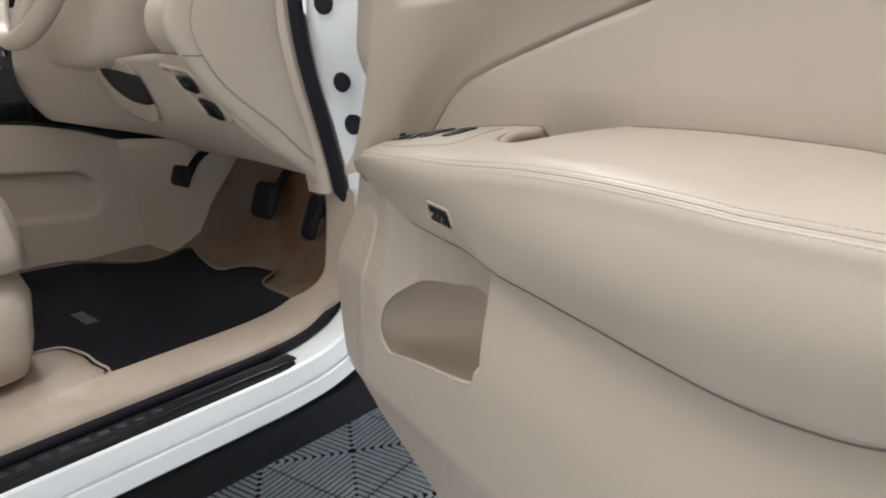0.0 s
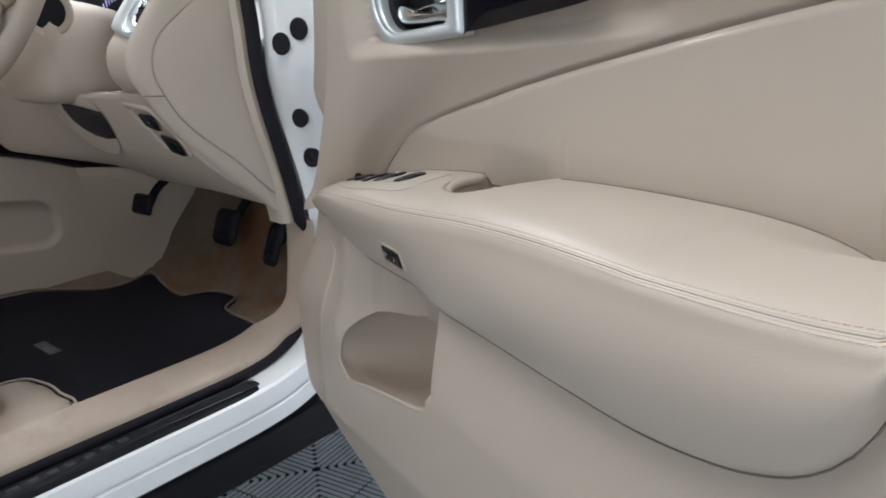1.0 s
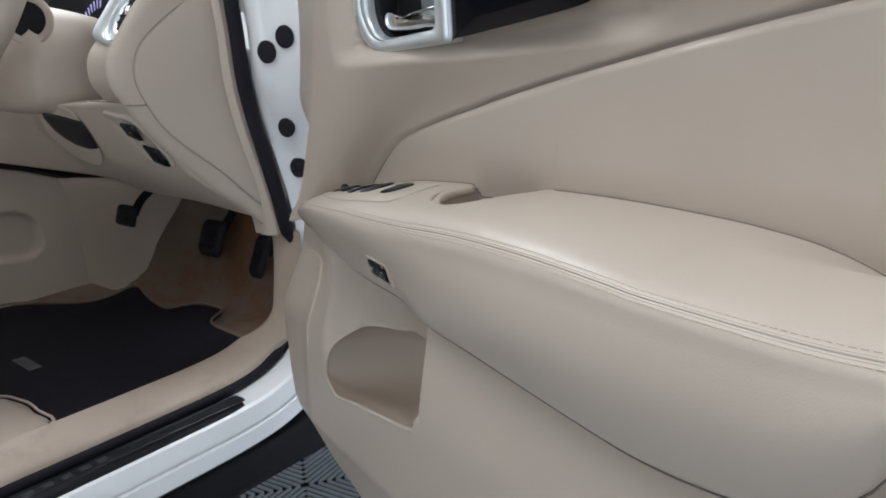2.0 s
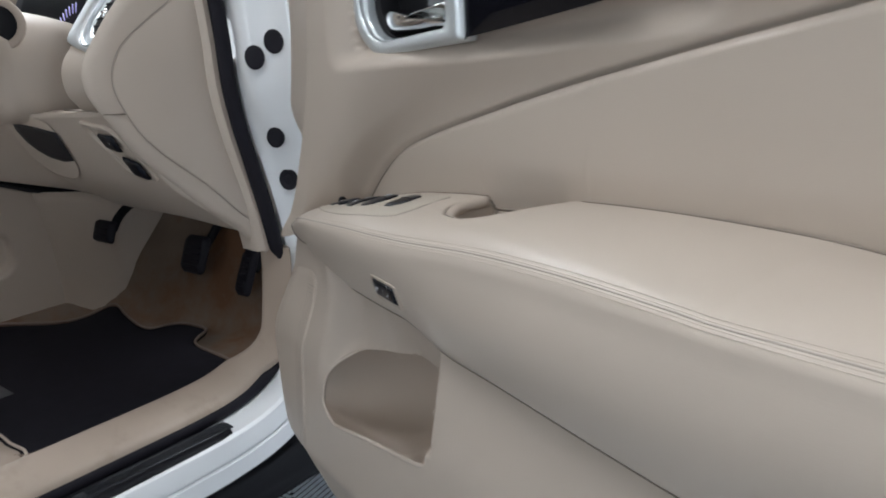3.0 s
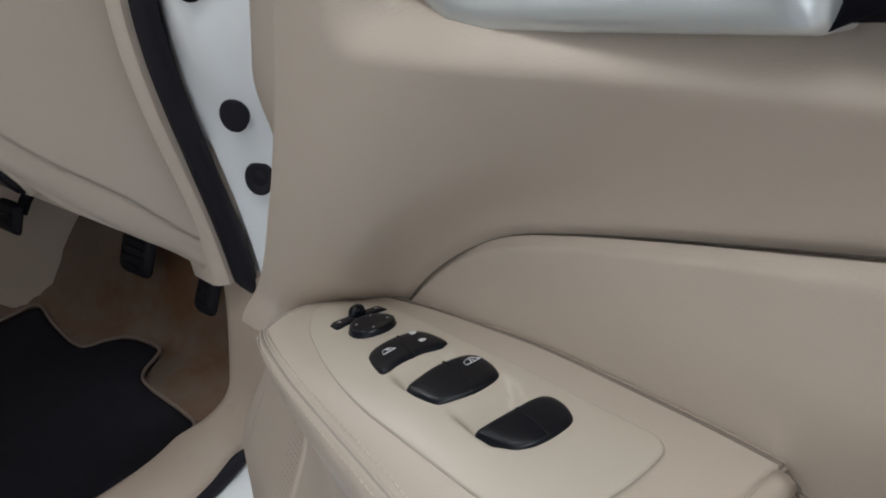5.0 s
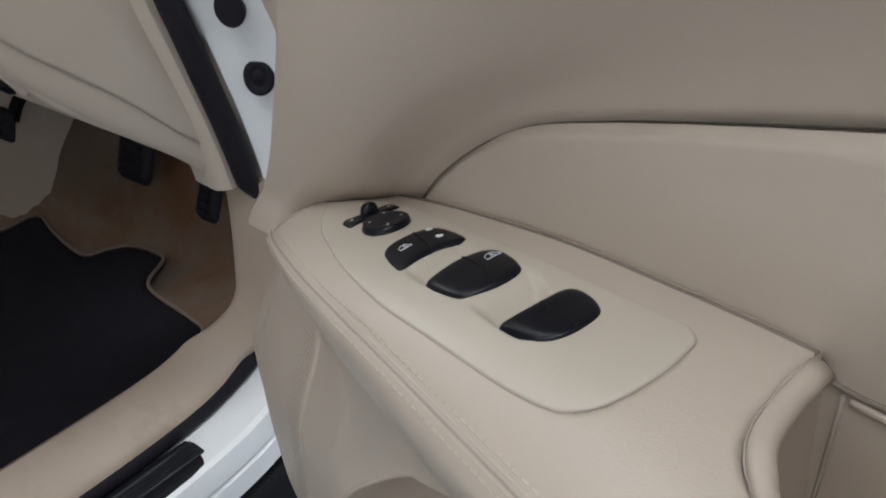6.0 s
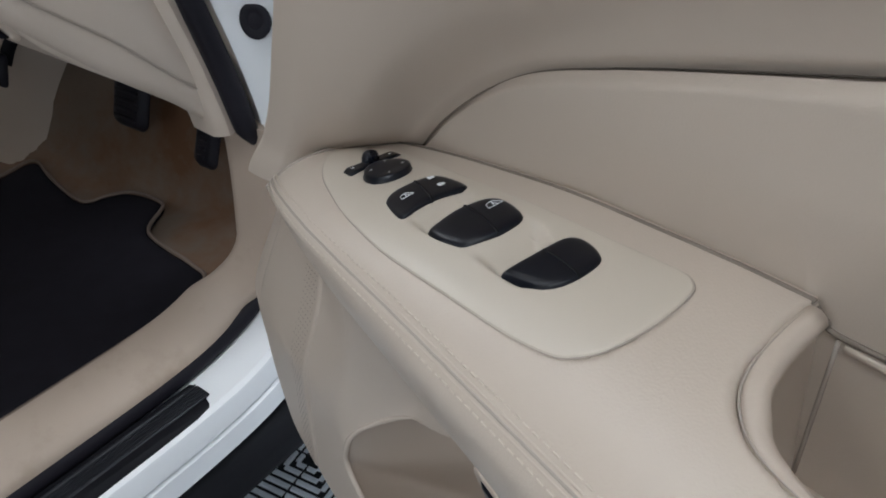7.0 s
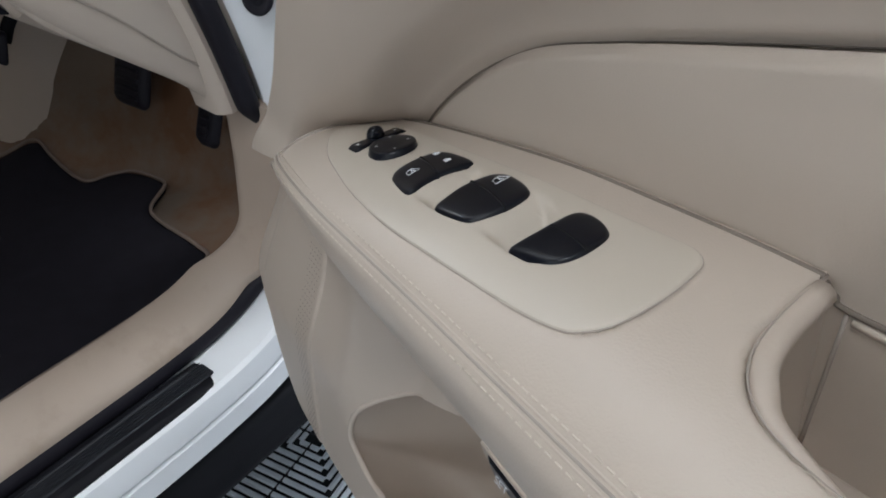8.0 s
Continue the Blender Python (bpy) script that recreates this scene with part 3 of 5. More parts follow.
knee_line = loop([(0.175, 0.815), (0.125, 0.795), (0.085, 0.806), (0.045, 0.835), (0.01, 0.862), (-0.02, 0.888), (-0.045, 0.922), (-0.067, 0.957), (-0.092, 0.995)], closed=False, steps=4)


def knee_f(a, b):
    """The knee panel: a runs along the car's width, b up the panel."""
    y, z = knee_line[round(b * (len(knee_line) - 1))]
    x = -0.070 - 0.715 * a
    low = (1 - b) ** 2
    s = smooth01((a - 0.5) / 0.5)
    y -= 0.23 * s * (1 - b)
    z += 0.03 * a * low - 0.012 * low * (1 - smooth01(a / 0.3)) + 0.11 * smooth01((a - 0.5) / 0.2) * b
    z += (1 - b) * (0.060 * s + 0.025 * smooth01((a - 0.93) / 0.07))
    return (x, y, z)


part("knee_panel", thicken(sheet(knee_f, 60, len(knee_line) - 1), (0, 0.03, 0.004)), vinyl, dash, "beige lower dashboard panel")


def K(lift=0.0):
    """Points on the knee panel's slope: a across, b height."""
    return lambda a, b, h: (a, -0.032 - 0.65 * (b - 0.9) - (lift + h) * 0.84, b - (lift + h) * 0.54)


part("panel_joint", tube([(x, -0.0935 - 0.0005, z) for x, z in ((-0.072, 0.9955), (-0.14, 0.9985), (-0.190, 1.000))], 0.0009, 6), seam_and_shade_dark, dash, "dark line for a joint and the shade in it")
lip = loop([(-0.405, 0.988), (-0.438, 0.962), (-0.449, 0.924), (-0.426, 0.893), (-0.360, 0.883), (-0.312, 0.905), (-0.292, 0.935), (-0.275, 0.982), (-0.33, 0.992)], steps=5)
part("column_recess_lip", pad(lip, K(0.0), 0.0012, rings=8, power=1.6), vinyl, dash, "beige lip under the steering column")
# no recess here: a flat dark patch paints the slot's shade
slot = [(-0.392, 0.984), (-0.330, 0.977), (-0.270, 0.967), (-0.283, 0.942), (-0.297, 0.920), (-0.335, 0.917), (-0.373, 0.923), (-0.397, 0.935), (-0.409, 0.950), (-0.405, 0.972)]
part("column_slot_shade", pad(slot, K(0.0012), 0.0012, rings=3), dark_cavity, dash, "flat dark patch painted as the shaded slot under the steering column")
recess = loop([(-0.172, 0.982), (-0.135, 0.979), (-0.100, 0.972), (-0.082, 0.93), (-0.084, 0.898), (-0.110, 0.896), (-0.150, 0.907), (-0.163, 0.945)], steps=5)
part("switch_recess", frame_ring(recess, [(-0.1225 + (a + 0.1225) * 0.74, 0.937 + (b - 0.937) * 0.80) for a, b in recess], K(0.0), 0.0035, 0.0008, 0.002), hard_plastic, dash, "beige switch recess")
for line in ([(-0.136, 0.968), (-0.104, 0.964), (-0.110, 0.941), (-0.139, 0.949)], [(-0.122, 0.934), (-0.092, 0.924), (-0.095, 0.899), (-0.128, 0.906)]):
    part("dash_switch", pad(line, K(0.003), 0.005, rings=4, power=5), switch_black, dash, "black square switch")
part("switch_mark", pad([(-0.117 + 0.0016 * math.cos(k), 0.9565 + 0.0016 * math.sin(k)) for k in range(6)], K(0.0075), 0.0008, rings=2), icon_white, dash, "white dot")

upper_line = loop([(-0.081, 0.999), (-0.100, 1.02), (-0.104, 1.045), (-0.096, 1.066), (-0.075, 1.089), (-0.027, 1.147), (0.033, 1.180), (0.12, 1.215), (0.30, 1.225)], closed=False, steps=4)


def upper_f(a, b):
    y, z = upper_line[round(b * (len(upper_line) - 1))]
    return (-0.069 - (0.124 - 0.012 * math.sin(math.pi * min(1.0, b * 2.2))) * a, y + 0.014 * smooth01((a - 0.75) / 0.25), z)


part("upper_panel", thicken(sheet(upper_f, 24, len(upper_line) - 1), (0, 0.03, -0.01)), vinyl, dash, "beige upper dashboard")


def V(lift=0.0):
    """Points on the upper panel's slope round the vent: a across, b along the slope."""
    return lambda a, b, h: (a, -0.121 + 0.55 * b - (lift + h) * 0.78, 1.056 + 0.70 * b + (lift + h) * 0.55)


def oval(f):
    return [(min(-0.0725, -0.093 + 0.044 * f * math.cos(k * math.pi / 36)), 0.102 + 0.062 * f * math.sin(k * math.pi / 36)) for k in range(72)]


def vent_edge(k):
    """The silver surround's outline: the panel's sides and a slanting lower edge."""
    c, q = math.cos(k * math.pi / 36), math.sin(k * math.pi / 36)
    reach = [0.090 / abs(c) if c < 0 else 0.022 / max(c, 1e-6)]
    if q > 0:
        reach.append(0.078 / q)
    else:
        reach.append(0.070 / max(-q - 0.30 * c, 1e-6) if -q - 0.30 * c > 0 else 9.0)
    d = sum(r ** -8 for r in reach) ** -0.125
    return (max(-0.192, -0.093 + d * c), 0.102 + d * q)


part("vent_surround", frame_ring([vent_edge(k) for k in range(72)], oval(1.0), V(-0.0115), 0.0022, 0.0040, 0.006), silver, dash, "satin silver vent surround")
part("vent_ring", frame_ring(oval(1.02), oval(0.93), V(-0.0105), 0.0045, 0.0025, 0.010), silver, dash, "bright vent ring")
part("vent_funnel", frame_ring(oval(0.93), oval(0.66), V(-0.0115), -0.001, 0.001, 0.012), silver, dash, "satin silver inner vent frame")
part("vent_mouth", pad(oval(0.70), V(-0.0138), 0.001, rings=3), cluster_black, dash, "dark vent mouth")
for k in range(6):
    b0 = 0.068 + 0.0135 * k
    half = 0.028 * math.sqrt(max(0.0, 1 - ((b0 - 0.102) / 0.042) ** 2))
    bm = bmesh.new()
    bmesh.ops.create_cube(bm, size=1.0)
    for q in bm.verts:
        q.co = V(-0.0125)(min(-0.073, -0.093 + q.co.x * 2 * half), b0 + q.co.y * 0.002, q.co.z * 0.003)
    part("vent_slat", bm, black_plastic, dash, "black vent slat")
part("vent_knob", pad([(-0.098 + 0.005 * math.cos(k * math.pi / 8), 0.100 + 0.008 * math.sin(k * math.pi / 8)) for k in range(16)], V(-0.011), 0.006, rings=4), chrome, dash, "small bright vent knob")

# instrument cluster with lit marks
part("cluster_face", pad(loop([(-0.21, 1.06), (-0.30, 1.05), (-0.45, 1.06), (-0.60, 1.08), (-0.64, 1.15), (-0.60, 1.22), (-0.42, 1.25), (-0.25, 1.22), (-0.20, 1.15)], steps=4), lambda a, b, h: (a, 0.03 - h + 0.25 * (b - 1.1), b), 0.003, rings=4), cluster_black, dash, "dark instrument cluster")
for k in range(11):
    ang = radians(178 - 8.5 * k)
    ca, cb = -0.370 + 0.078 * math.cos(ang), 1.104 + 0.054 * math.sin(ang)
    part("dial_mark", slab(-0.0008, 0.0008, -0.001, 0.001, -0.008, 0.008), tick_glow, dash, m=pose(ca, 0.023 + 0.25 * (cb - 1.1), cb, -14, 90 - math.degrees(ang), 0))
part("centre_console", slab(-1.02, -0.79, -0.085, 0.15, 0.90, 1.22, 0.008, 3), black_plastic, dash, "dark centre console")
for mx, mz, half, mat in ((-0.932, 0.987, 0.008, amber_glow), (-0.948, 0.967, 0.005, amber_glow), (-0.842, 1.09, 0.020, plate_print), (-0.854, 1.074, 0.022, plate_print), (-0.845, 1.05, 0.007, plate_print), (-0.896, 1.02, 0.008, plate_print), (-0.908, 0.967, 0.006, plate_print)):
    part("console_button", slab(mx - half - 0.004, mx + half + 0.004, -0.085 - 0.003, -0.085 + 0.003, mz - 0.007, mz + 0.007, 0.002), gloss_black, dash, "black console button")
    part("console_mark", slab(mx - half, mx + half, -0.085 - 0.0042, -0.085 - 0.002, mz - 0.0014, mz + 0.0014), mat, dash, "lit mark" if mat is amber_glow else "pale mark")
# steering column and wheel
column = thing("steering_column", "beige steering column shroud with a dark ignition ring", "steering column")


def shroud_f(a, b):
    y = 0.02 - 0.158 * a
    k = (1 - max(0.0, (a - 0.82) / 0.18) ** 2 * 0.35) * (0.92 + 0.08 * math.sin(a * 3))
    ang = 2 * math.pi * b
    c, s = math.cos(ang), math.sin(ang)
    e = 0.65 if s > 0 else 0.42
    sx = math.copysign(abs(c) ** e, c)
    sz = math.copysign(abs(s) ** e, s)
    return (-0.430 + 0.140 * k * sx - 0.012 * max(0.0, sz), y, 1.062 + 0.02 * a + (0.082 if sz > 0 else 0.096) * k * sz)


bm = sheet(shroud_f, 20, 40, wrap=True)
bmesh.ops.holes_fill(bm, edges=[e for e in bm.edges if e.is_boundary])
part("column_shroud", bm, vinyl, column, "beige plastic shroud")


def ring_at(name, centre, normal, r0, r1, depth, mat, parent, label):
    q = Matrix.Translation(centre) @ Vector(normal).normalized().to_track_quat("Z", "Y").to_matrix().to_4x4()
    prof = [(r0, 0.0), (r0, depth * 0.7), (r0 * 0.96, depth), (r1 * 1.1, depth), (r1, depth * 0.8), (r1 * 0.9, -depth), (0.0, -depth)]
    return part(name, sheet(lambda a, b: (prof[round(a * 6)][0] * math.cos(2 * math.pi * b), prof[round(a * 6)][0] * math.sin(2 * math.pi * b), prof[round(a * 6)][1]), 6, 28, wrap=True), mat, parent, label, m=q)


ring_at("ignition_ring", (-0.310, -0.111, 1.125), (0.80, -0.60, 0.1), 0.038, 0.026, 0.004, hard_plastic, column, "beige ring round the ignition")
part("ignition_barrel", pad([(0.0275 * math.cos(k * math.pi / 12), 0.0275 * math.sin(k * math.pi / 12)) for k in range(24)], lambda a, b, h: (a, b, h), 0.003), black_plastic, column, "black ignition barrel", m=Matrix.Translation((-0.3080, -0.1125, 1.1252)) @ Vector((0.80, -0.60, 0.1)).to_track_quat("Z", "Y").to_matrix().to_4x4())

wheel_m = pose(-0.42, -0.128, 1.198, 67, 0, 0)
steering = thing("steering_wheel", "beige and dark leather steering wheel", "steering wheel", wheel_m)


def torus(r, s0, s1, n=56, k=12):
    return sheet(lambda a, b: ((r + s0 * math.cos(2 * math.pi * b)) * math.cos(2 * math.pi * a), (r + s0 * math.cos(2 * math.pi * b)) * math.sin(2 * math.pi * a), s1 * math.sin(2 * math.pi * b)), n, k, wrap=True)


part("rim", torus(0.182, 0.015, 0.017), vinyl, steering, "beige leather rim")
part("rim_seam", torus(0.182, 0.0012, 0.0178, 56, 6), seam_and_shade_dark, steering, "dark rim seam")
part("hub", pad([(0.065 * math.cos(k * math.pi / 16), 0.058 * math.sin(k * math.pi / 16)) for k in range(32)], lambda a, b, h: (a, b, -0.02 + h), 0.035, rings=6), vinyl, steering, "beige airbag hub")
for ang in (0, 180, 270):
    part("spoke", slab(0.05, 0.172, -0.02, 0.02, -0.012, 0.008, 0.006), vinyl, steering, "beige spoke", m=pose(0, 0, 0, 0, 0, ang))

# ---- the open door; local axes: x along the door from the hinge, y to its outer skin, z up ----
DOOR = pose(0.2015, 0.0317, 0.0, 0, 0, -17)
door = part("door", slab(0.02, 1.0, 0.055, 0.165, 0.395, 1.2, 0.02, 3), paint, body, "open white door with beige leather lining", m=DOOR)


def P(u, w, z):
    return (u, -w, z)


def inside(line, a, b):
    """Distance into a closed line (an array of points), below nought outside."""
    q = np.roll(line, -1, axis=0)
    d = q - line
    r = np.array((a, b)) - line
    t = np.clip((r * d).sum(1) / (d * d).sum(1), 0, 1)
    best = float(np.sqrt(((r - d * t[:, None]) ** 2).sum(1)).min())
    cross = (line[:, 1] > b) != (q[:, 1] > b)
    with np.errstate(divide="ignore", invalid="ignore"):
        at = line[:, 0] + (b - line[:, 1]) * d[:, 0] / d[:, 1]
    return best if int((cross & (a < at)).sum()) % 2 else -best


insert_top = spline([0.06, 0.089, 0.106, 0.125, 0.148, 0.178, 0.219, 0.262, 0.31, 0.367, 0.44, 0.50, 0.55, 0.63, 0.75, 0.95], [0.84, 0.881, 0.899, 0.915, 0.931, 0.947, 0.960, 0.971, 0.982, 0.995, 1.010, 1.021, 1.030, 1.043, 1.058, 1.075])
crown = spline([-0.06, 0.03, 0.07, 0.119, 0.171, 0.211, 0.255, 0.29, 0.32, 0.37, 0.42, 0.5, 0.56, 0.61, 0.65, 0.68, 0.71, 0.74, 0.79], [0.84, 0.866, 0.878, 0.890, 0.9, 0.9065, 0.9105, 0.9132, 0.9145, 0.918, 0.922, 0.9245, 0.924, 0.922, 0.917, 0.908, 0.893, 0.872, 0.85])
edge_z = spline([-0.06, 0.03, 0.08, 0.2, 0.3, 0.42, 0.55, 0.65, 0.72, 0.76], [0.84, 0.870, 0.884, 0.893, 0.900, 0.910, 0.917, 0.921, 0.925, 0.930])
edge_w = spline([-0.08, -0.05, 0.0, 0.03, 0.06, 0.1, 0.2, 0.3, 0.5, 0.7, 0.76], [0.040, 0.052, 0.060, 0.066, 0.077, 0.085, 0.093, 0.100, 0.115, 0.129, 0.131])
pad_low = spline([-0.06, 0.0, 0.09, 0.2, 0.27, 0.34, 0.42, 0.55, 0.61, 0.65, 0.69, 0.72, 0.738, 0.748, 0.755, 0.765, 0.79], [0.808, 0.806, 0.803, 0.800, 0.802, 0.809, 0.811, 0.810, 0.811, 0.816, 0.826, 0.842, 0.862, 0.882, 0.902, 0.918, 0.928])


def roll_r(u):
    return 0.013 + 0.009 * smooth01((u - 0.10) / 0.22)


def side_z(u):
    """Height at which the rounded edge of the pad turns into its face."""
    return edge_z(u) - min(roll_r(u), max(0.004, (edge_z(u) - pad_low(u)) * 0.45))


def top_z(u, w):
    c, e = crown(u), edge_w(u)
    c += max(0.0, edge_z(u) + 0.002 - c) * smooth01(w / 0.06)
    if w < 0.02:
        return c
    f = min((w - 0.02) / (e - 0.02), 1.0)
    p = 2.0 + 0.7 * smooth01((u - 0.25) / 0.3)
    return c - (c - side_z(u)) * (1 - max(0.0, 1 - f**p) ** (1 / p))


cup_line = loop([(0.3150, -0.030), (0.3155, 0.0), (0.3175, 0.028), (0.3215, 0.046), (0.331, 0.058), (0.346, 0.0645), (0.368, 0.067), (0.389, 0.060), (0.404, 0.042), (0.413, 0.017), (0.420, -0.010), (0.424, -0.030)], closed=False, steps=4)
cup_area = np.array(cup_line)
plate_line = loop([(0.0908, 0.0556), (0.0691, 0.0444), (0.0575, 0.0330), (0.0602, 0.0238), (0.0754, 0.0162), (0.0968, 0.0148), (0.1439, 0.0170), (0.1895, 0.0190), (0.2241, 0.0195), (0.2513, 0.0192), (0.2703, 0.0186), (0.2810, 0.0186), (0.2864, 0.0212), (0.2893, 0.0272), (0.2905, 0.0427), (0.2869, 0.0578), (0.2802, 0.0652), (0.2735, 0.0681), (0.2569, 0.0701), (0.2334, 0.0708), (0.2093, 0.0711), (0.1761, 0.0707), (0.1417, 0.0671), (0.1124, 0.0614)], steps=4)
plate_line = [(a, 0.03 + (b - 0.03) * 1.10 if b > 0.03 else b) for a, b in plate_line]
plate_area = np.array(plate_line)
TOP_N, ROLL_N, FACE_N = 56, 10, 14


def lean(u):
    """How far the face of the pad runs back under the seam."""
    return 0.034 - 0.026 * smooth01((u - 0.24) / 0.15)


def face_w(u, z):
    e, R = edge_w(u), roll_r(u)
    z0 = side_z(u)
    f = min(max((z0 - z) / (z0 - pad_low(u) - 0.006), 0.0), 1.0)
    return e + (0.002 + 0.005 * smooth01((u - 0.32) / 0.2)) * math.sin(f * math.pi) - lean(u) * f**1.5


def pad_section(u, u0):
    """Section at u on top; its foot stands at u0."""
    e = edge_w(u)
    R = roll_r(u)
    zt = edge_z(u)
    near_cup, near_plate = 0.30 < u < 0.45, 0.05 < u < 0.30
    out = [(-0.010, top_z(u, 0.0) - (0.09 if near_cup else 0.014)), (-0.0075, top_z(u, 0.0) - (0.08 if 0.318 < u < 0.42 else 0.009))]
    for i in range(TOP_N + 1):
        w = -0.004 + (e - R + 0.004) * i / TOP_N
        z = top_z(u, w) - 0.0025 * max(0.0, 1 - (w + 0.004) / 0.004) ** 2
        if near_cup:
            z -= 0.078 * smooth01((inside(cup_area, u, w) + 0.001) / (0.009 + 0.022 * smooth01((u - 0.36) / 0.04)))
        if near_plate:
            z -= 0.018 * smooth01((inside(plate_area, u, w) - 0.001) / 0.004)
        out.append((w, z))
    low = min(pad_low(u0), side_z(u) - 0.002)
    for i in range(1, ROLL_N + 1):
        a = math.pi / 2 * i / ROLL_N
        out.append((e - R + R * math.sin(a), top_z(u, e - R + R * math.sin(a))))
    z0 = side_z(u)
    bow, back = 0.002 + 0.005 * smooth01((u - 0.32) / 0.2), e - edge_w(u0) + 0.006 * smooth01((0.05 - u0) / 0.08)
    tall = min(1.0, max(0.0, z0 - low) / 0.06)
    for i in range(1, FACE_N + 1):
        f = i / FACE_N
        out.append((e + tall * bow * math.sin(f * math.pi) - tall * lean(u) * f**1.5 - back * f, z0 + (low + 0.006 - z0) * f))
    e -= back + lean(u) - 0.007
    out += [(e - 0.0095, low + 0.0022), (e - 0.014, low), (e - 0.034, low), (0.0, low + 0.002)]
    return out


SEC = len(pad_section(0.2, 0.2)) - 1
SECTIONS = {}


def pad_f(a, b):
    u = -0.024 + 0.812 * a
    # the front end slopes: its top stands further back than its foot
    shift = 0.066 * max(0.0, 1 - (u + 0.024) / 0.17)
    if u not in SECTIONS:
        SECTIONS[u] = pad_section(u + shift, u)
    w, z = SECTIONS[u][round(b * SEC)]
    return P(u + shift * min(max((z - 0.810) / 0.055, 0.0), 1.0), w, z)


pad_bm = sheet(pad_f, 300, SEC)
pad_bm.verts.ensure_lookup_table()
pad_bm.faces.new([pad_bm.verts[j] for j in range(SEC + 1)])
pad_bm.faces.new([pad_bm.verts[300 * (SEC + 1) + j] for j in range(SEC + 1)])
part("armrest_pad", pad_bm, leather, door, "padded beige leather armrest")


def stitch_point(u, shift, lift=0.0):
    e, R = edge_w(u), roll_r(u)
    ang = math.radians(48) + shift / R
    w = e - R + R * math.sin(ang)
    return P(u - 0.004 * smooth01((0.1 - u) / 0.06), w + (0.0001 + lift) * math.sin(ang), top_z(u, w) + (0.0001 + lift) * math.cos(ang))


# tube paints the crease shade where the pad meets the trim
part("front_crease_shade", tube([pad_f(0, j / SEC) for j in range(8, SEC - 3)], 0.0012, 6), seam_and_shade_soft, door, "soft line painted for the shade between trim and pad")
# dark tube painted in for the shade under the pad's overhang
part("pad_shade_line", tube([P(u, edge_w(u) - lean(u) - 0.0055, min(pad_low(u), side_z(u) - 0.002) - 0.0008) for u in [-0.005 + 0.785 * i / 90 for i in range(91)]], 0.0006, 6), seam_and_shade_dark, door, "dark line for a joint and the shade in it")
us = [0.044 + 0.730 * i / 100 for i in range(101)]
part("armrest_seam", tube([stitch_point(u, 0.0, -0.0004) for u in us], 0.0007, 6), seam_and_shade_soft, door, "sewn seam line")
for row in (-0.0020, 0.0020):
    part("seam_welt", tube([stitch_point(u, row, -0.0006) for u in us], 0.0007, 8), leather, door, "raised leather welt")
bm = bmesh.new()
for row in (-0.0046, 0.0046):
    u = 0.048
    while u < 0.75:
        a, b = Vector(stitch_point(u, row)), Vector(stitch_point(u + 0.0030, row))
        d = (b - a).normalized()
        s = d.cross(Vector((0, 0, 1))).normalized() * 0.0005
        t = Vector((0, -0.0003, 0.0004))
        vs = [bm.verts.new(q) for q in (a + s, a + t, a - s, a - t, b + s, b + t, b - s, b - t)]
        for i in range(4):
            bm.faces.new((vs[i], vs[(i + 1) % 4], vs[4 + (i + 1) % 4], vs[4 + i]))
        u += 0.0046
part("stitching", bm, thread, door, "two rows of beige stitches")["kind"] = "stuff"

# dark tubes paint the shade of the crease behind the pad
part("crease", tube([P(u, 0.0012, top_z(u, 0.0) - 0.0006) for u in [0.066 + 0.249 * i / 40 for i in range(41)]], 0.0013, 6), seam_and_shade_dark, door, "dark line painted for the shade in the crease")
part("crease", tube([P(u, 0.0018, top_z(u, 0.0) - 0.0006) for u in [0.428 + 0.30 * i / 40 for i in range(41)]], 0.0013, 6), seam_and_shade_dark, door, "dark line painted for the shade in the crease")
part("cup_back_joint", tube(loop([P(0.315, -0.0012, 0.9105), P(0.319, -0.0018, 0.9065), P(0.325, -0.0022, 0.9035), P(0.37, -0.0022, 0.9065), P(0.405, -0.0020, 0.9075)], closed=False), 0.0010, 6), seam_and_shade_dark, door, "dark line for a joint and the shade in it")
part("cup_back_lip", tube([P(u, -0.0030, 0.9005 + 0.05 * max(0.0, u - 0.36)) for u in [0.326 + 0.075 * i / 12 for i in range(13)]], lambda f: 0.0020 * (1 - 0.6 * f * f), 8), vinyl, door, "soft lip of the cup's back wall")
# line painted for the shade in the cup's inside corner
part("cup_corner_shade", tube([P(0.3235, -0.0026, z) for z in (0.902, 0.885, 0.868, 0.851, 0.838)], 0.0008, 6), seam_and_shade_soft, door, "dark line for a joint and the shade in it")

# leather insert


def insert_f(a, b):
    u = 0.062 + 0.868 * a
    zt = insert_top(u)
    zb = min(crown(min(u, 0.75)) - 0.02, zt - 0.012) if u < 0.75 else 0.90 - 0.6 * (u - 0.75)
    if 0.30 < u < 0.45:
        zb -= 0.085 * smooth01((0.065 - abs(u - 0.372)) / 0.01)
    z = zb + (zt - zb) * b
    edge = zt - z
    w = -0.003 + 0.008 * math.sin(min(u / 0.9, 1) * math.pi) * smooth01((z - 0.90) / 0.05) - 0.005 * (1 - smooth01(edge / 0.006)) ** 2
    return P(u, w, z)


part("insert_panel", sheet(insert_f, 200, 60), leather, door, "smooth beige leather insert")

trim_front = spline([0.78, 0.80, 0.82, 0.86, 0.89, 0.93, 0.96, 1.0, 1.05, 1.1, 1.25], [-0.100, -0.085, -0.066, -0.034, -0.010, 0.014, 0.031, 0.049, 0.065, 0.075, 0.084])


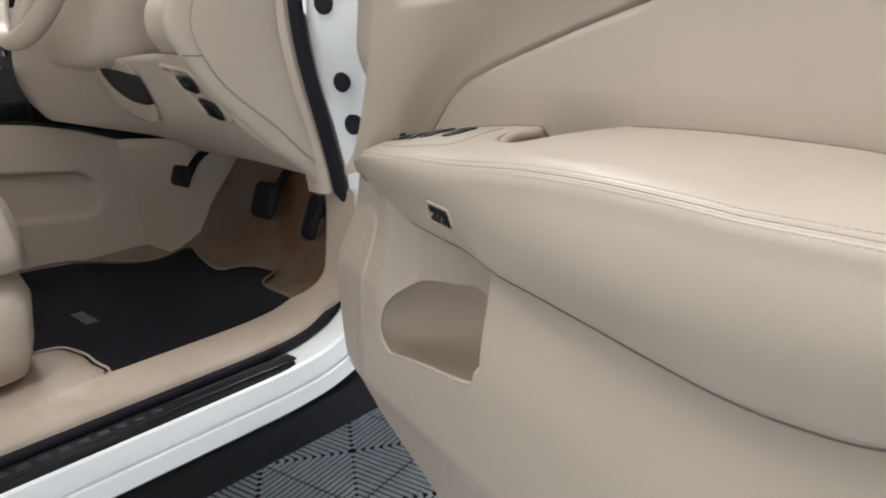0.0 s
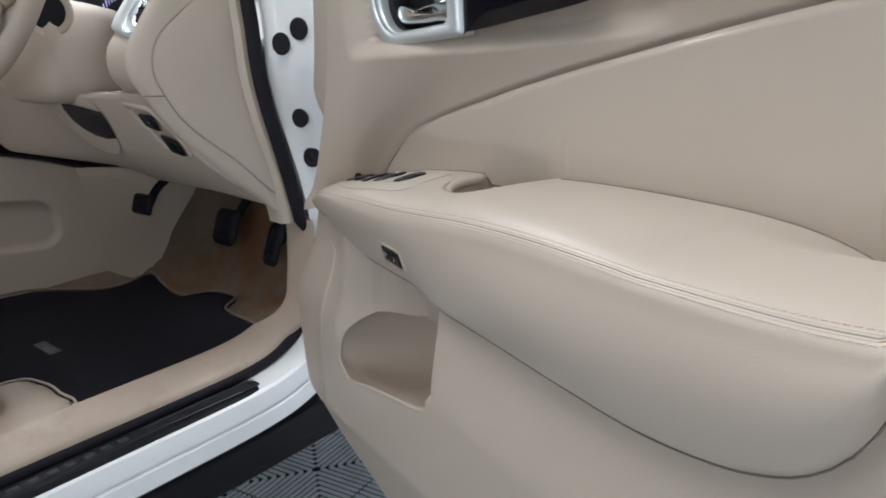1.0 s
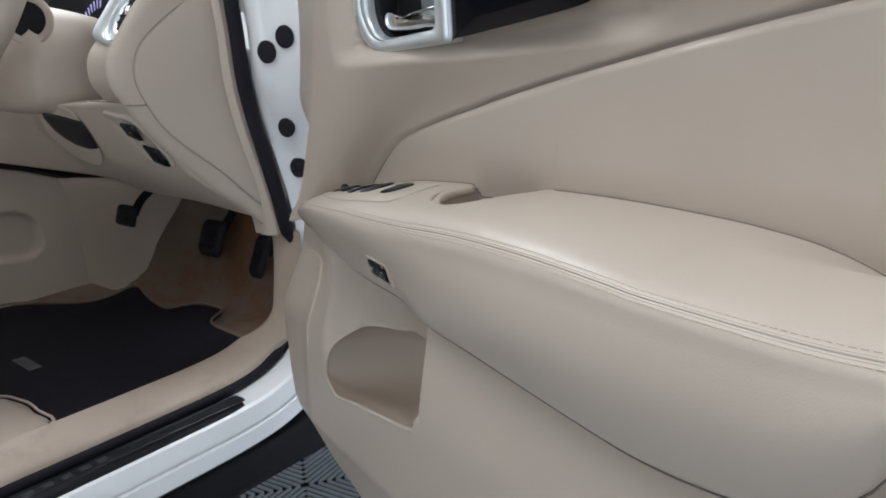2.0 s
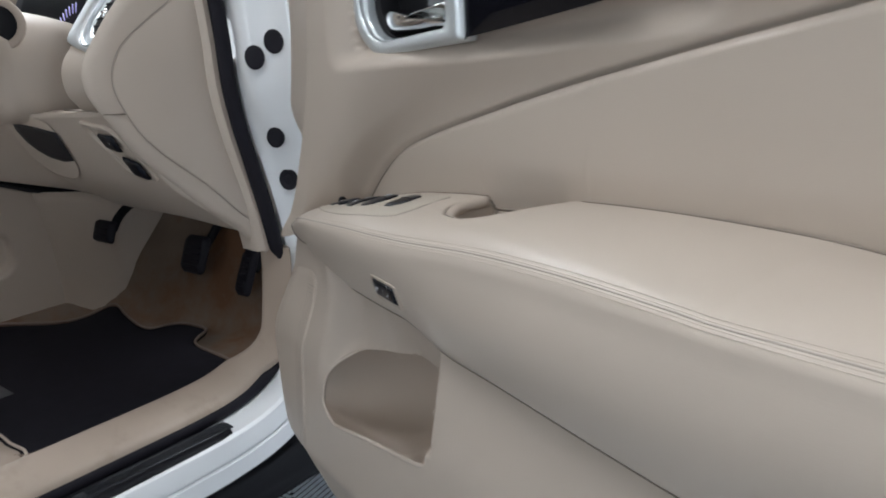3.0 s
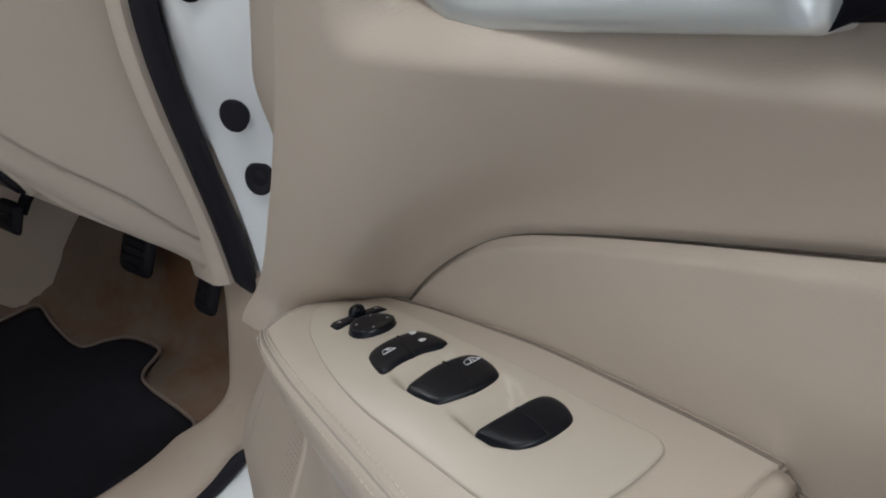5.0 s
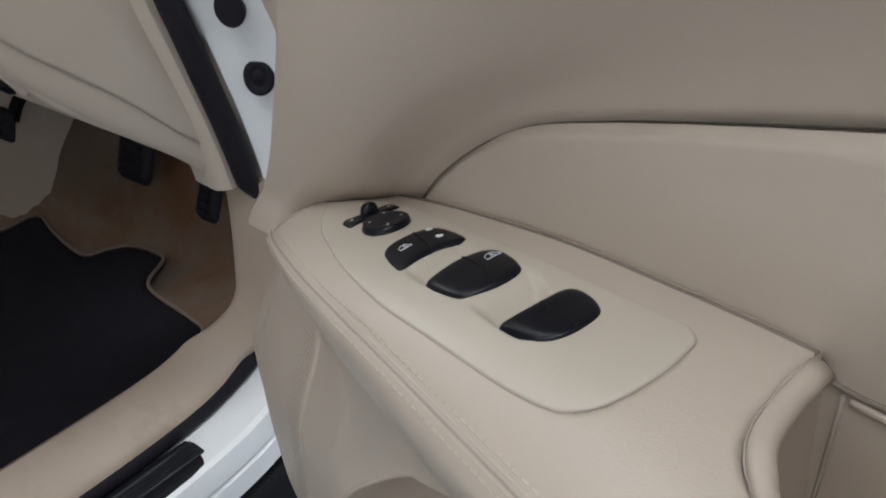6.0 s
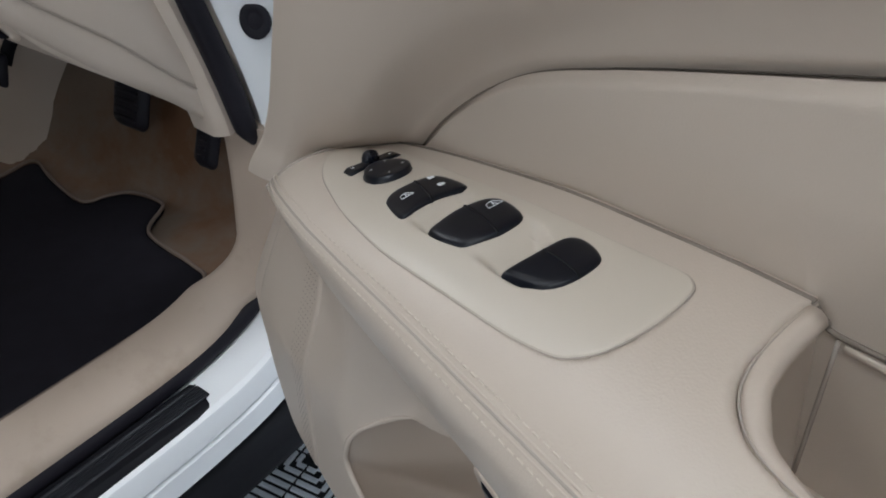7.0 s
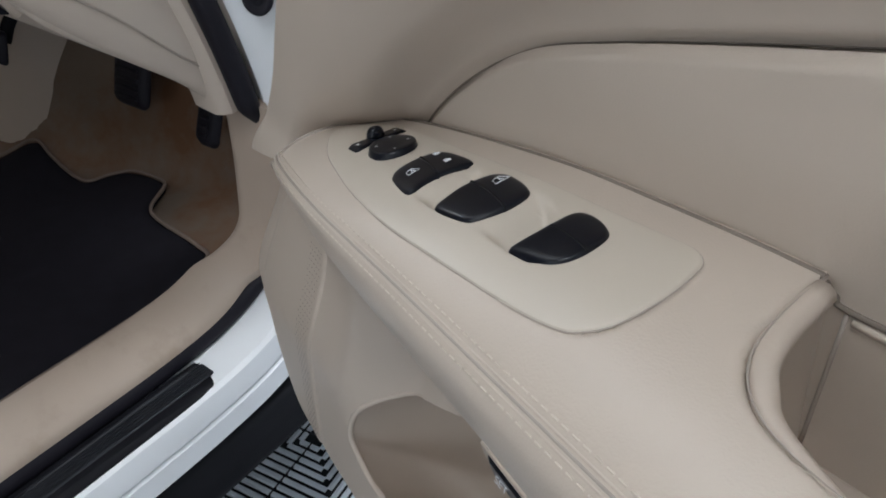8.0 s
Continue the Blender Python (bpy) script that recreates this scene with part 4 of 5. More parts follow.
def upper_f2(a, b):
    z = 0.9
    for _ in range(4):
        fu = trim_front(z)
        u = fu + (0.97 - fu) * max(0.0, (a - 0.06) / 0.94)**1.6
        zb = insert_top(u) if u > 0.09 else 0.826 + (insert_top(0.09) - 0.826) * min(max((u + 0.11) / 0.20, 0.0), 1.0) ** 2.2
        z = zb + (1.22 - zb) * b
    d = z - (insert_top(u) if u > 0.085 else insert_top(0.085))
    face = -0.001 + 0.034 * smooth01((d + 0.004) / 0.10) - 0.004 * (1 - smooth01(d / 0.006))
    wrap = 1 - smooth01((u - fu - 0.040) / (0.06 + 0.9 * max(0.0, z - 0.87)))
    clear = smooth01((z - insert_top(u)) / 0.035)
    face += (0.046 + 0.007 * smooth01((0.865 - z) / 0.03) - face) * wrap * max(clear, 1 - smooth01((u - 0.045) / 0.03))
    hole = 0.150 < u < 0.3105 and 1.048 < z < 1.130
    ledge = 1.026 + 0.035 * 0.02 * math.log(1 + math.exp((u - 0.34) / 0.02))
    face -= 0.021 * smooth01((z - ledge) / 0.022) * smooth01((u - 0.120) / 0.04) * (1 - smooth01((u - 0.50) / 0.05))
    r = 0.010
    k = u - fu
    if k < r:
        face -= r * (1 - math.sqrt(max(0.0, 1 - (1 - k / r) ** 2)))
    if a < 0.06:
        s = 1 - a / 0.06
        far = smooth01((z - 0.870) / 0.04)
        side, back = min(s / 0.7, 1.0), max(0.0, s - 0.7) / 0.3
        return P(u - (0.004 + 0.128 * smooth01((z - 0.880) / 0.12)) * side, face - (0.010 + 0.022 * far) * side - 0.05 * back, z)
    if hole:
        face = -0.035
    return P(u, face, z)


part("upper_trim", sheet(upper_f2, 220, 120), vinyl, door, "soft beige upper door trim")
part("insert_joint", tube([P(u, -0.0050, insert_top(u) + 0.0002) for u in [0.075 + 0.86 * i / 80 for i in range(81)]], 0.0006, 6), seam_and_shade_dark, door, "dark line for a joint and the shade in it")

# lower panel with the map pocket
pocket_area = np.array(loop([(0.075, 0.650), (0.078, 0.674), (0.092, 0.700), (0.118, 0.722), (0.150, 0.734), (0.190, 0.738), (0.225, 0.735), (0.264, 0.728), (0.302, 0.718), (0.325, 0.707), (0.323, 0.694), (0.310, 0.687), (0.275, 0.678), (0.182, 0.656), (0.122, 0.640), (0.098, 0.636)], steps=4))
low_front = spline([0.39, 0.43, 0.46, 0.49, 0.51, 0.53, 0.55, 0.59, 0.65, 0.70, 0.765, 0.805, 0.84], [0.10, 0.05, -0.01, -0.075, -0.118, -0.148, -0.160, -0.168, -0.154, -0.131, -0.101, -0.081, -0.060])


def lower_w(u, z):
    base = 0.068 + 0.072 * min(max(u, 0.0), 0.8) - 0.10 * max(0.0, -u)
    crease = 0.560 + 0.12 * max(u, 0.0)
    base -= 0.30 * max(0.0, crease - z) * smooth01((crease - z) / 0.035)
    base -= 0.014 * smooth01((z - 0.70) / 0.12) * smooth01((u - 0.25) / 0.1)
    base -= 0.028 * smooth01((0.16 - u) / 0.14) * smooth01((z - 0.69) / 0.11)
    # scoop that leads down into the pocket, with a crisp rear edge
    left = 0.103 - 0.30 * min(max(0.0, 0.82 - z), 0.16)
    right = 0.346 - 0.08 * max(0.0, 0.81 - z)
    deep = 0.024 * smooth01((u - 0.135) / 0.07) * smooth01((0.825 - z) / 0.125)
    low = smooth01((z - 0.703 + 0.35 * max(0.0, 0.31 - u)) / 0.02)
    if left < u < right:
        base -= (0.036 * smooth01((u - left) / 0.055) * max(smooth01((z - 0.655) / 0.09), smooth01((u - 0.16) / 0.06)) + 0.014 * smooth01((u - 0.185) / 0.03) + deep) * low * smooth01((right - u) / 0.022)
    return base


def lower_f(a, b):
    z = 0.7
    for _ in range(3):
        fu = low_front(z)
        u = fu + (0.97 - fu) * a**1.25
        z = 0.392 + (0.435 + max(0.0, pad_low(u) - 0.815)) * b
    w = lower_w(u, z)
    k = u - fu
    r = 0.10 - 0.055 * smooth01((z - 0.58) / 0.13)
    if k < r:
        w = -0.01 + (w + 0.01) * max(0.0, 1 - (1 - k / r) ** 2.6) ** (1 / 2.6)
    foot = z - 0.392
    if foot < 0.03:
        w -= 0.03 * (1 - math.sqrt(max(0.0, 1 - (1 - foot / 0.03) ** 2)))
    return P(u, w, z)




def lower_snapped(a, b):
    u, y, z = lower_f(a, b)
    if 0.05 < u < 0.35 and 0.61 < z < 0.77:
        d = inside(pocket_area, u, z)
        if abs(d) < 0.0014:
            g = np.array((inside(pocket_area, u + 0.0005, z) - d, inside(pocket_area, u, z + 0.0005) - d))
            g = g / max(np.hypot(*g), 1e-9)
            u, z = float(u - g[0] * d), float(z - g[1] * d)
    return (u, y, z)


low_bm = sheet(lower_snapped, 480, 240)
gone = []
for f in low_bm.faces:
    c = f.calc_center_median()
    if 0.05 < c.x < 0.35 and 0.61 < c.z < 0.77 and inside(pocket_area, c.x, c.z) > 0:
        gone.append(f)
bmesh.ops.delete(low_bm, geom=gone, context="FACES")
part("lower_panel", low_bm, vinyl, door, "moulded beige lower panel with a map pocket")
rim_run = [(a, b) for a, b in np.roll(pocket_area, len(pocket_area) // 2, axis=0) if b < 0.700 or a < 0.150]
part("pocket_rim", tube([P(a, lower_w(a, b) - 0.0016, b) for a, b in rim_run], lambda f: 0.0022 * min(1.0, 12 * f, 12 * (1 - f)) + 0.0002, 8), vinyl, door, "beige pocket rim")


rim_w = [lower_w(a, b) - 0.001 for a, b in pocket_area]
n_rim = len(pocket_area)


def bowl_f(a, b):
    """A smooth bowl behind the opening; its foot dips below the lip."""
    k = round(b * n_rim) % n_rim
    u, z = pocket_area[k]
    ang = a * math.pi / 2
    f = max(0.0, math.cos(ang)) ** 0.55
    dip = 0.10 * math.sin(ang) * smooth01((0.705 - z) / 0.03) * f
    return P(0.225 + (u - 0.225) * f, rim_w[k] + (-0.019 - rim_w[k]) * math.sin(ang), 0.668 + (z - 0.668) * f - dip)


part("pocket_liner", sheet(bowl_f, 18, n_rim, wrap=True), vinyl, door, "smooth beige pocket liner")
part("pocket_tab", pad(loop([(0.232, 0.684), (0.258, 0.676), (0.288, 0.688), (0.296, 0.712), (0.280, 0.712), (0.270, 0.734), (0.262, 0.708)], steps=4), lambda a, b, h: P(a, 0.020 + h, b), 0.006), vinyl, door, "beige tab inside the pocket")

# speaker grille
grille_edge = spline([0.54, 0.60, 0.668, 0.735, 0.77, 0.80], [-0.014, 0.0, 0.016, 0.029, 0.031, 0.028])
grille_line = loop([(-0.052, 0.785), (-0.020, 0.795), (0.008, 0.797), (0.026, 0.790), (0.031, 0.770), (0.029, 0.735), (0.016, 0.668), (0.0, 0.60), (-0.014, 0.555), (-0.032, 0.546), (-0.075, 0.552), (-0.098, 0.60), (-0.088, 0.67), (-0.070, 0.74)], steps=5)


def grille_w(a, b):
    fu = low_front(b)
    w = lower_w(a, b)
    k = a - fu
    r = 0.10 - 0.055 * smooth01((b - 0.58) / 0.13)
    if k < r:
        w = -0.01 + (w + 0.01) * max(0.0, 1 - (1 - max(k, 0.0) / r) ** 2.6) ** (1 / 2.6)
    return w


part("speaker_grille", pad(grille_line, lambda a, b, h: P(a, grille_w(a, b) - 0.004 + h, b), 0.0062, rings=10, power=8), hard_plastic, door, "beige speaker grille")
bm = bmesh.new()
for k in range(52):
    for j in range(5):
        zz = 0.778 - 0.0042 * k
        uu = grille_edge(zz) - 0.006 - 0.0042 * j - 0.002 * (k % 2)
        c = Vector(P(uu, grille_w(uu, zz) + 0.0026, zz))
        vs = [bm.verts.new(c + Vector((0.0007 * math.cos(q), 0, 0.0007 * math.sin(q)))) for q in (0, 1.05, 2.1, 3.14, 4.2, 5.25)]
        bm.faces.new(vs)
part("grille_holes", bm, seam_and_shade_dark, door, "fine speaker holes", smooth=False)["kind"] = "stuff"

# edge details
# added beige backing, so no white shows through the trim's gaps
part("gap_backing", slab(0.035, 0.96, 0.022, 0.05, 0.44, 1.19), vinyl, door, "beige backing added behind the trim's gaps")
part("corner_seal", slab(0.026, 0.066, -0.010, 0.10, 1.098, 1.21, 0.005), rubber, door, "black rubber corner seal")
for hz in (0.62, 1.02):
    part("hinge", slab(-0.17, 0.04, 0.105, 0.135, hz, hz + 0.05, 0.006), paint, door, "white painted hinge")

# handle bezel, cavity and lever


def H(base):
    return lambda a, b, h: P(a, base - 0.006 + h, b + 0.045 * (a - 0.16))


bez_out = rounded(0.143, 0.3195, 1.036, 1.140, (0.058, 0.003, 0.004, 0.03), 10)
bez_mid = rounded(0.156, 0.3000, 1.0480, 1.127, (0.046, 0.010, 0.008, 0.022), 10)
bez_in = rounded(0.161, 0.2960, 1.0520, 1.122, (0.036, 0.010, 0.008, 0.018), 10)
bez_deep = rounded(0.162, 0.2950, 1.0530, 1.121, (0.035, 0.009, 0.008, 0.018), 10)
part("handle_bezel", frame_ring(bez_out, bez_mid, H(0.020), 0.011, 0.010, 0.004), silver, door, "satin silver handle surround")
part("bezel_slope", frame_ring(bez_mid, bez_in, H(0.020), 0.0095, -0.010, 0.001), silver, door, "silver inner slope")
part("cavity_wall", frame_ring(bez_in, bez_deep, H(0.020), -0.0105, -0.0115, 0.030), dark_cavity, door, "dark recess wall")
part("handle_cavity", pad(bez_in, H(-0.012), 0.0002), dark_cavity, door, "dark handle recess")
lever_line = loop([(0.170, 1.0735), (0.176, 1.0790), (0.188, 1.0800), (0.211, 1.0755), (0.236, 1.0715), (0.250, 1.0755), (0.270, 1.0765), (0.284, 1.0765), (0.284, 1.0590), (0.262, 1.0580), (0.236, 1.0575), (0.190, 1.0590), (0.174, 1.0650)], steps=4)
part("handle_lever", pad(lever_line, lambda a, b, h: P(a, 0.001 + 0.004 * math.sin((a - 0.17) * 22) + h, b), 0.010, rings=8, power=2.6, base=-0.010), chrome, door, "chrome release lever")
part("handle_pivot", slab(0.247, 0.274, -0.006, 0.020, 1.074, 1.108, 0.004), material("grey_plastic", (0.17, 0.185, 0.20), 0.45), door, "dark pivot block")
inlay_line = loop([(0.322, 1.046), (0.40, 1.052), (0.47, 1.0585), (0.49, 1.063), (0.494, 1.070), (0.487, 1.084), (0.470, 1.106), (0.445, 1.121), (0.38, 1.126), (0.326, 1.126), (0.3215, 1.12), (0.3205, 1.05)], steps=4)
part("trim_inlay", pad(inlay_line, lambda a, b, h: P(a, 0.0190 + h, b), 0.003, rings=2, power=20), gloss_black, door, "gloss black trim inlay", smooth=False)

# lining of the pull cup: a soft rim with a joint outside it
rim_path = [p for p in cup_line if p[1] > -0.004 and p[0] < 0.378 and p[1] > (-1 if p[0] < 0.35 else 0.05)]
mid = np.mean(rim_path, axis=0)


def rim_point(p, inset, drop):
    v = mid - np.array(p)
    v = v / np.hypot(*v) * inset
    return P(p[0] + v[0], p[1] + v[1], top_z(p[0], max(p[1], 0.0)) - drop)


part("cup_rim", tube([rim_point(p, 0.0045, 0.0042 + 0.004 * smooth01((p[0] - 0.350) / 0.025)) for p in rim_path], lambda f: 0.0046 * (1 - 0.7 * f**4), 10), vinyl, door, "beige rim of the pull cup")
part("cup_joint", tube([rim_point(p, 0.0, 0.0004) for p in rim_path], lambda f: 0.0004 * (1 - 0.7 * f**3), 6), seam_and_shade_soft, door, "dark line for a joint and the shade in it")

# switch plate on the armrest, with finger hollows before the rockers


def hollow(a, b):
    """Finger scoops that deepen towards the leading edge of the next rocker."""
    d = 0.0
    for a0, a1, depth in ((0.1675, 0.1865, 0.0065), (0.2125, 0.2360, 0.0085)):
        ridge = 0.0235 + 0.55 * max(0.0, a - a0 - 0.001)
        d += depth * smooth01((a - a0) / (a1 - a0)) * (1 - smooth01((a - a1 - 0.004) / 0.008)) * smooth01((b - ridge) / 0.004) * smooth01((0.0595 - b) / 0.005)
    return d


def on_top(a, b, h):
    return P(a, b, top_z(a, b) + h - hollow(a, b))


def flat_top(a, b, h):
    return P(a, b, top_z(a, b) + h)


part("switch_plate", pad(plate_line, on_top, 0.0012, rings=44, power=14, base=-0.006), inlay_plastic, door, "smooth beige switch plate")
part("plate_joint", tube([flat_top(a, b, 0.0002) for a, b in plate_line], 0.0003, 6, True), seam_and_shade_soft, door, "fine joint line")


def switch(name, line, label, height=0.0030):
    return part(name, pad(loop([(a + 0.0012, b + 0.0010) for a, b in line], steps=4), flat_top, height, rings=9, power=5, base=-0.012), switch_black, door, label)


switch("lock_switch", [(0.1460, 0.0530), (0.1423, 0.0467), (0.1416, 0.0358), (0.1442, 0.0268), (0.1497, 0.0237), (0.1599, 0.0231), (0.1698, 0.0242), (0.1705, 0.0286), (0.1684, 0.0367), (0.1676, 0.0424), (0.1673, 0.0496), (0.1679, 0.0560), (0.1660, 0.0580), (0.1597, 0.0573), (0.1525, 0.0556)], "satin black lock switch")
switch("window_switch", [(0.1866, 0.0576), (0.1852, 0.0514), (0.1842, 0.0426), (0.1850, 0.0352), (0.1875, 0.0278), (0.1930, 0.0246), (0.2018, 0.0252), (0.2103, 0.0277), (0.2136, 0.0306), (0.2147, 0.0356), (0.2145, 0.0424), (0.2127, 0.0491), (0.2098, 0.0547), (0.2067, 0.0569), (0.1992, 0.0582), (0.1921, 0.0586)], "satin black rocker pair for the front windows")
switch("window_switch", [(0.2336, 0.0583), (0.2335, 0.0531), (0.2344, 0.0460), (0.2351, 0.0388), (0.2358, 0.0316), (0.2376, 0.0276), (0.2420, 0.0260), (0.2487, 0.0270), (0.2539, 0.0294), (0.2563, 0.0324), (0.2572, 0.0372), (0.2569, 0.0437), (0.2552, 0.0494), (0.2517, 0.0537), (0.2469, 0.0561), (0.2398, 0.0577)], "satin black rocker pair for the rear windows")
gap_black = material("black_gap", (0.002, 0.002, 0.003), 0.9)
for gap in ([(0.1420, 0.0350), (0.1585, 0.0390), (0.1680, 0.0421)], [(0.1845, 0.0377), (0.1985, 0.0393), (0.2144, 0.0433)], [(0.2354, 0.0405), (0.2462, 0.0411), (0.2569, 0.0428)]):
    run = loop(gap, closed=False, steps=8)
    line = [flat_top(a + 0.0012, b + 0.0010, 0.0002 + 0.0028 * max(0.0, 1 - abs(2 * k / (len(run) - 1) - 1) ** 5) ** 0.2) for k, (a, b) in enumerate(run)]
    part("rocker_gap", tube(line, 0.00045, 5), gap_black, door, "black gap between rockers")
knob_c = (0.1195, 0.0362)
part("mirror_knob_skirt", pad([(knob_c[0] + 0.0135 * math.cos(k * math.pi / 14), knob_c[1] + 0.0135 * math.sin(k * math.pi / 14)) for k in range(28)], flat_top, 0.0016, rings=5, power=7), switch_black, door, "round black skirt")
part("mirror_knob", pad([(knob_c[0] + 0.0122 * math.cos(k * math.pi / 14), knob_c[1] + 0.0122 * math.sin(k * math.pi / 14)) for k in range(28)], flat_top, 0.0046, rings=8, power=9), switch_black, door, "round black mirror knob")
part("mirror_bar", pad([(0.0930 + a + 0.13 * (b - 0.0165), b) for a, b in rounded(0.0, 0.0100, 0.0165, 0.0510, 0.0018)], flat_top, 0.0026, rings=4, power=8), switch_black, door, "black mirror selector bar")
part("mirror_stick", pad([(0.0985 + 0.0040 * math.cos(k * math.pi / 8), 0.0338 + 0.0050 * math.sin(k * math.pi / 8)) for k in range(16)], flat_top, 0.0080, rings=6, power=3), switch_black, door, "small black selector stick")


def icon(name, pts, height):
    bm = bmesh.new()
    vs = [bm.verts.new(flat_top(a, b, height)) for a, b in pts]
    bm.faces.new(vs)
    return part(name, bm, icon_white, door, "white printed symbol", smooth=False)


def arrow(ca, cb, ang, s, height):
    r = radians(ang)
    icon("arrow_mark", [(ca + s * math.cos(r + q), cb + s * math.sin(r + q)) for q in (0, 2.3, 4.0)], height)


for k in range(4):
    r = math.pi / 2 * k + 0.4
    arrow(knob_c[0] + 0.0080 * math.cos(r), knob_c[1] + 0.0080 * math.sin(r), math.degrees(r), 0.0011, 0.0049)
arrow(0.1018, 0.0462, 90, 0.0014, 0.0029)
arrow(0.0988, 0.0222, 270, 0.0014, 0.0029)


def box_icon(ca, cb, sa, sb, height, name="lock_mark"):
    icon(name, [(ca - sa, cb - sb), (ca + sa, cb - sb), (ca + sa, cb + sb), (ca - sa, cb + sb)], height)


def line_icon(pts, height, name, width=0.00025, closed=True):
    part(name, tube([flat_top(a, b, height) for a, b in pts], width, 4, closed), icon_white, door, "white printed symbol")


for ca, cb in ((0.1495, 0.0308), (0.1605, 0.0325)):
    box_icon(ca + 0.0006, cb, 0.0012, 0.0016, 0.0034)
    line_icon([(ca - 0.0004, cb - 0.0009), (ca - 0.0018, cb - 0.0008), (ca - 0.0018, cb + 0.0008), (ca - 0.0004, cb + 0.0009)], 0.0031, "lock_mark", closed=False)
for ca, cb, s in ((0.1545, 0.0475, 1.0), (0.1968, 0.0318, 1.15)):
    line_icon([(ca + 0.0017 * s, cb - 0.0032 * s), (ca + 0.0017 * s, cb + 0.0032 * s), (ca - 0.0010 * s, cb + 0.0024 * s), (ca - 0.0018 * s, cb + 0.0008 * s), (ca - 0.0018 * s, cb - 0.0012 * s)], 0.0032, "window_mark")
    line_icon([(ca + 0.0012 * s, cb + 0.0006), (ca - 0.0012 * s, cb), (ca + 0.0012 * s, cb - 0.0010)], 0.0032, "window_mark", closed=False)

# seat memory switch on the armrest's face
mem_line = rounded(0.2620, 0.3060, 0.8345, 0.8500, 0.0025)


def on_face(a, b, h):
    return P(a, face_w(a, 0.850) - 0.25 * (0.850 - b) + 0.0004 + h, b)


mem_out = rounded(0.2585, 0.3095, 0.8305, 0.8535, 0.004)
part("memory_bezel", frame_ring(mem_out, mem_line, on_face, 0.0008, -0.0002, 0.012), hard_plastic, door, "beige switch surround")
part("memory_switch", pad(mem_line, on_face, 0.0024, rings=4, power=8, base=-0.01), switch_black, door, "black seat memory switch")


def lettering(text, size, m, parent):
    cu = bpy.data.curves.new("lettering", "FONT")
    cu.body, cu.size, cu.align_x, cu.align_y = text, size, "CENTER", "CENTER"
    tmp = new("lettering_source", cu)
    bpy.context.view_layer.update()
    me = bpy.data.meshes.new_from_object(tmp.evaluated_get(bpy.context.evaluated_depsgraph_get()))
    bpy.data.objects.remove(tmp)
    me.materials.clear()
    me.materials.append(icon_white)
    ob = new("lettering", me)
    ob.parent, ob.matrix_basis = parent, m
    ob["label"] = "white printed lettering"
    return ob


slope = math.degrees(math.atan(0.072))
for text, ua in (("SET", 0.2722), ("1", 0.2845), ("2", 0.2945)):
    lettering(text, 0.0048, pose(*on_face(ua, 0.8420, 0.0034), 90, 0, -slope) @ pose(0, 0, 0, -14, 0, 0), door)

# ---- seat ----
seat = thing("driver_seat", "beige leather driver seat on a plastic base", "car seat")
part("cushion", pad(loop([(-0.20, -0.312), (-0.30, -0.288), (-0.45, -0.285), (-0.60, -0.30), (-0.66, -0.36), (-0.66, -0.6), (-0.64, -0.78), (-0.20, -0.78), (-0.16, -0.6), (-0.165, -0.36)], steps=5), lambda a, b, h: (a, b, 0.73 + h), 0.125, rings=10, power=4), leather, seat, "beige leather cushion")
part("cushion_seam", tube([(a, b - 0.0, 0.838) for a, b in loop([(-0.185, -0.40), (-0.21, -0.335), (-0.30, -0.306), (-0.45, -0.303), (-0.60, -0.318)], closed=False, steps=6)], 0.0012, 6), seam_and_shade_dark, seat, "sewn seam line")
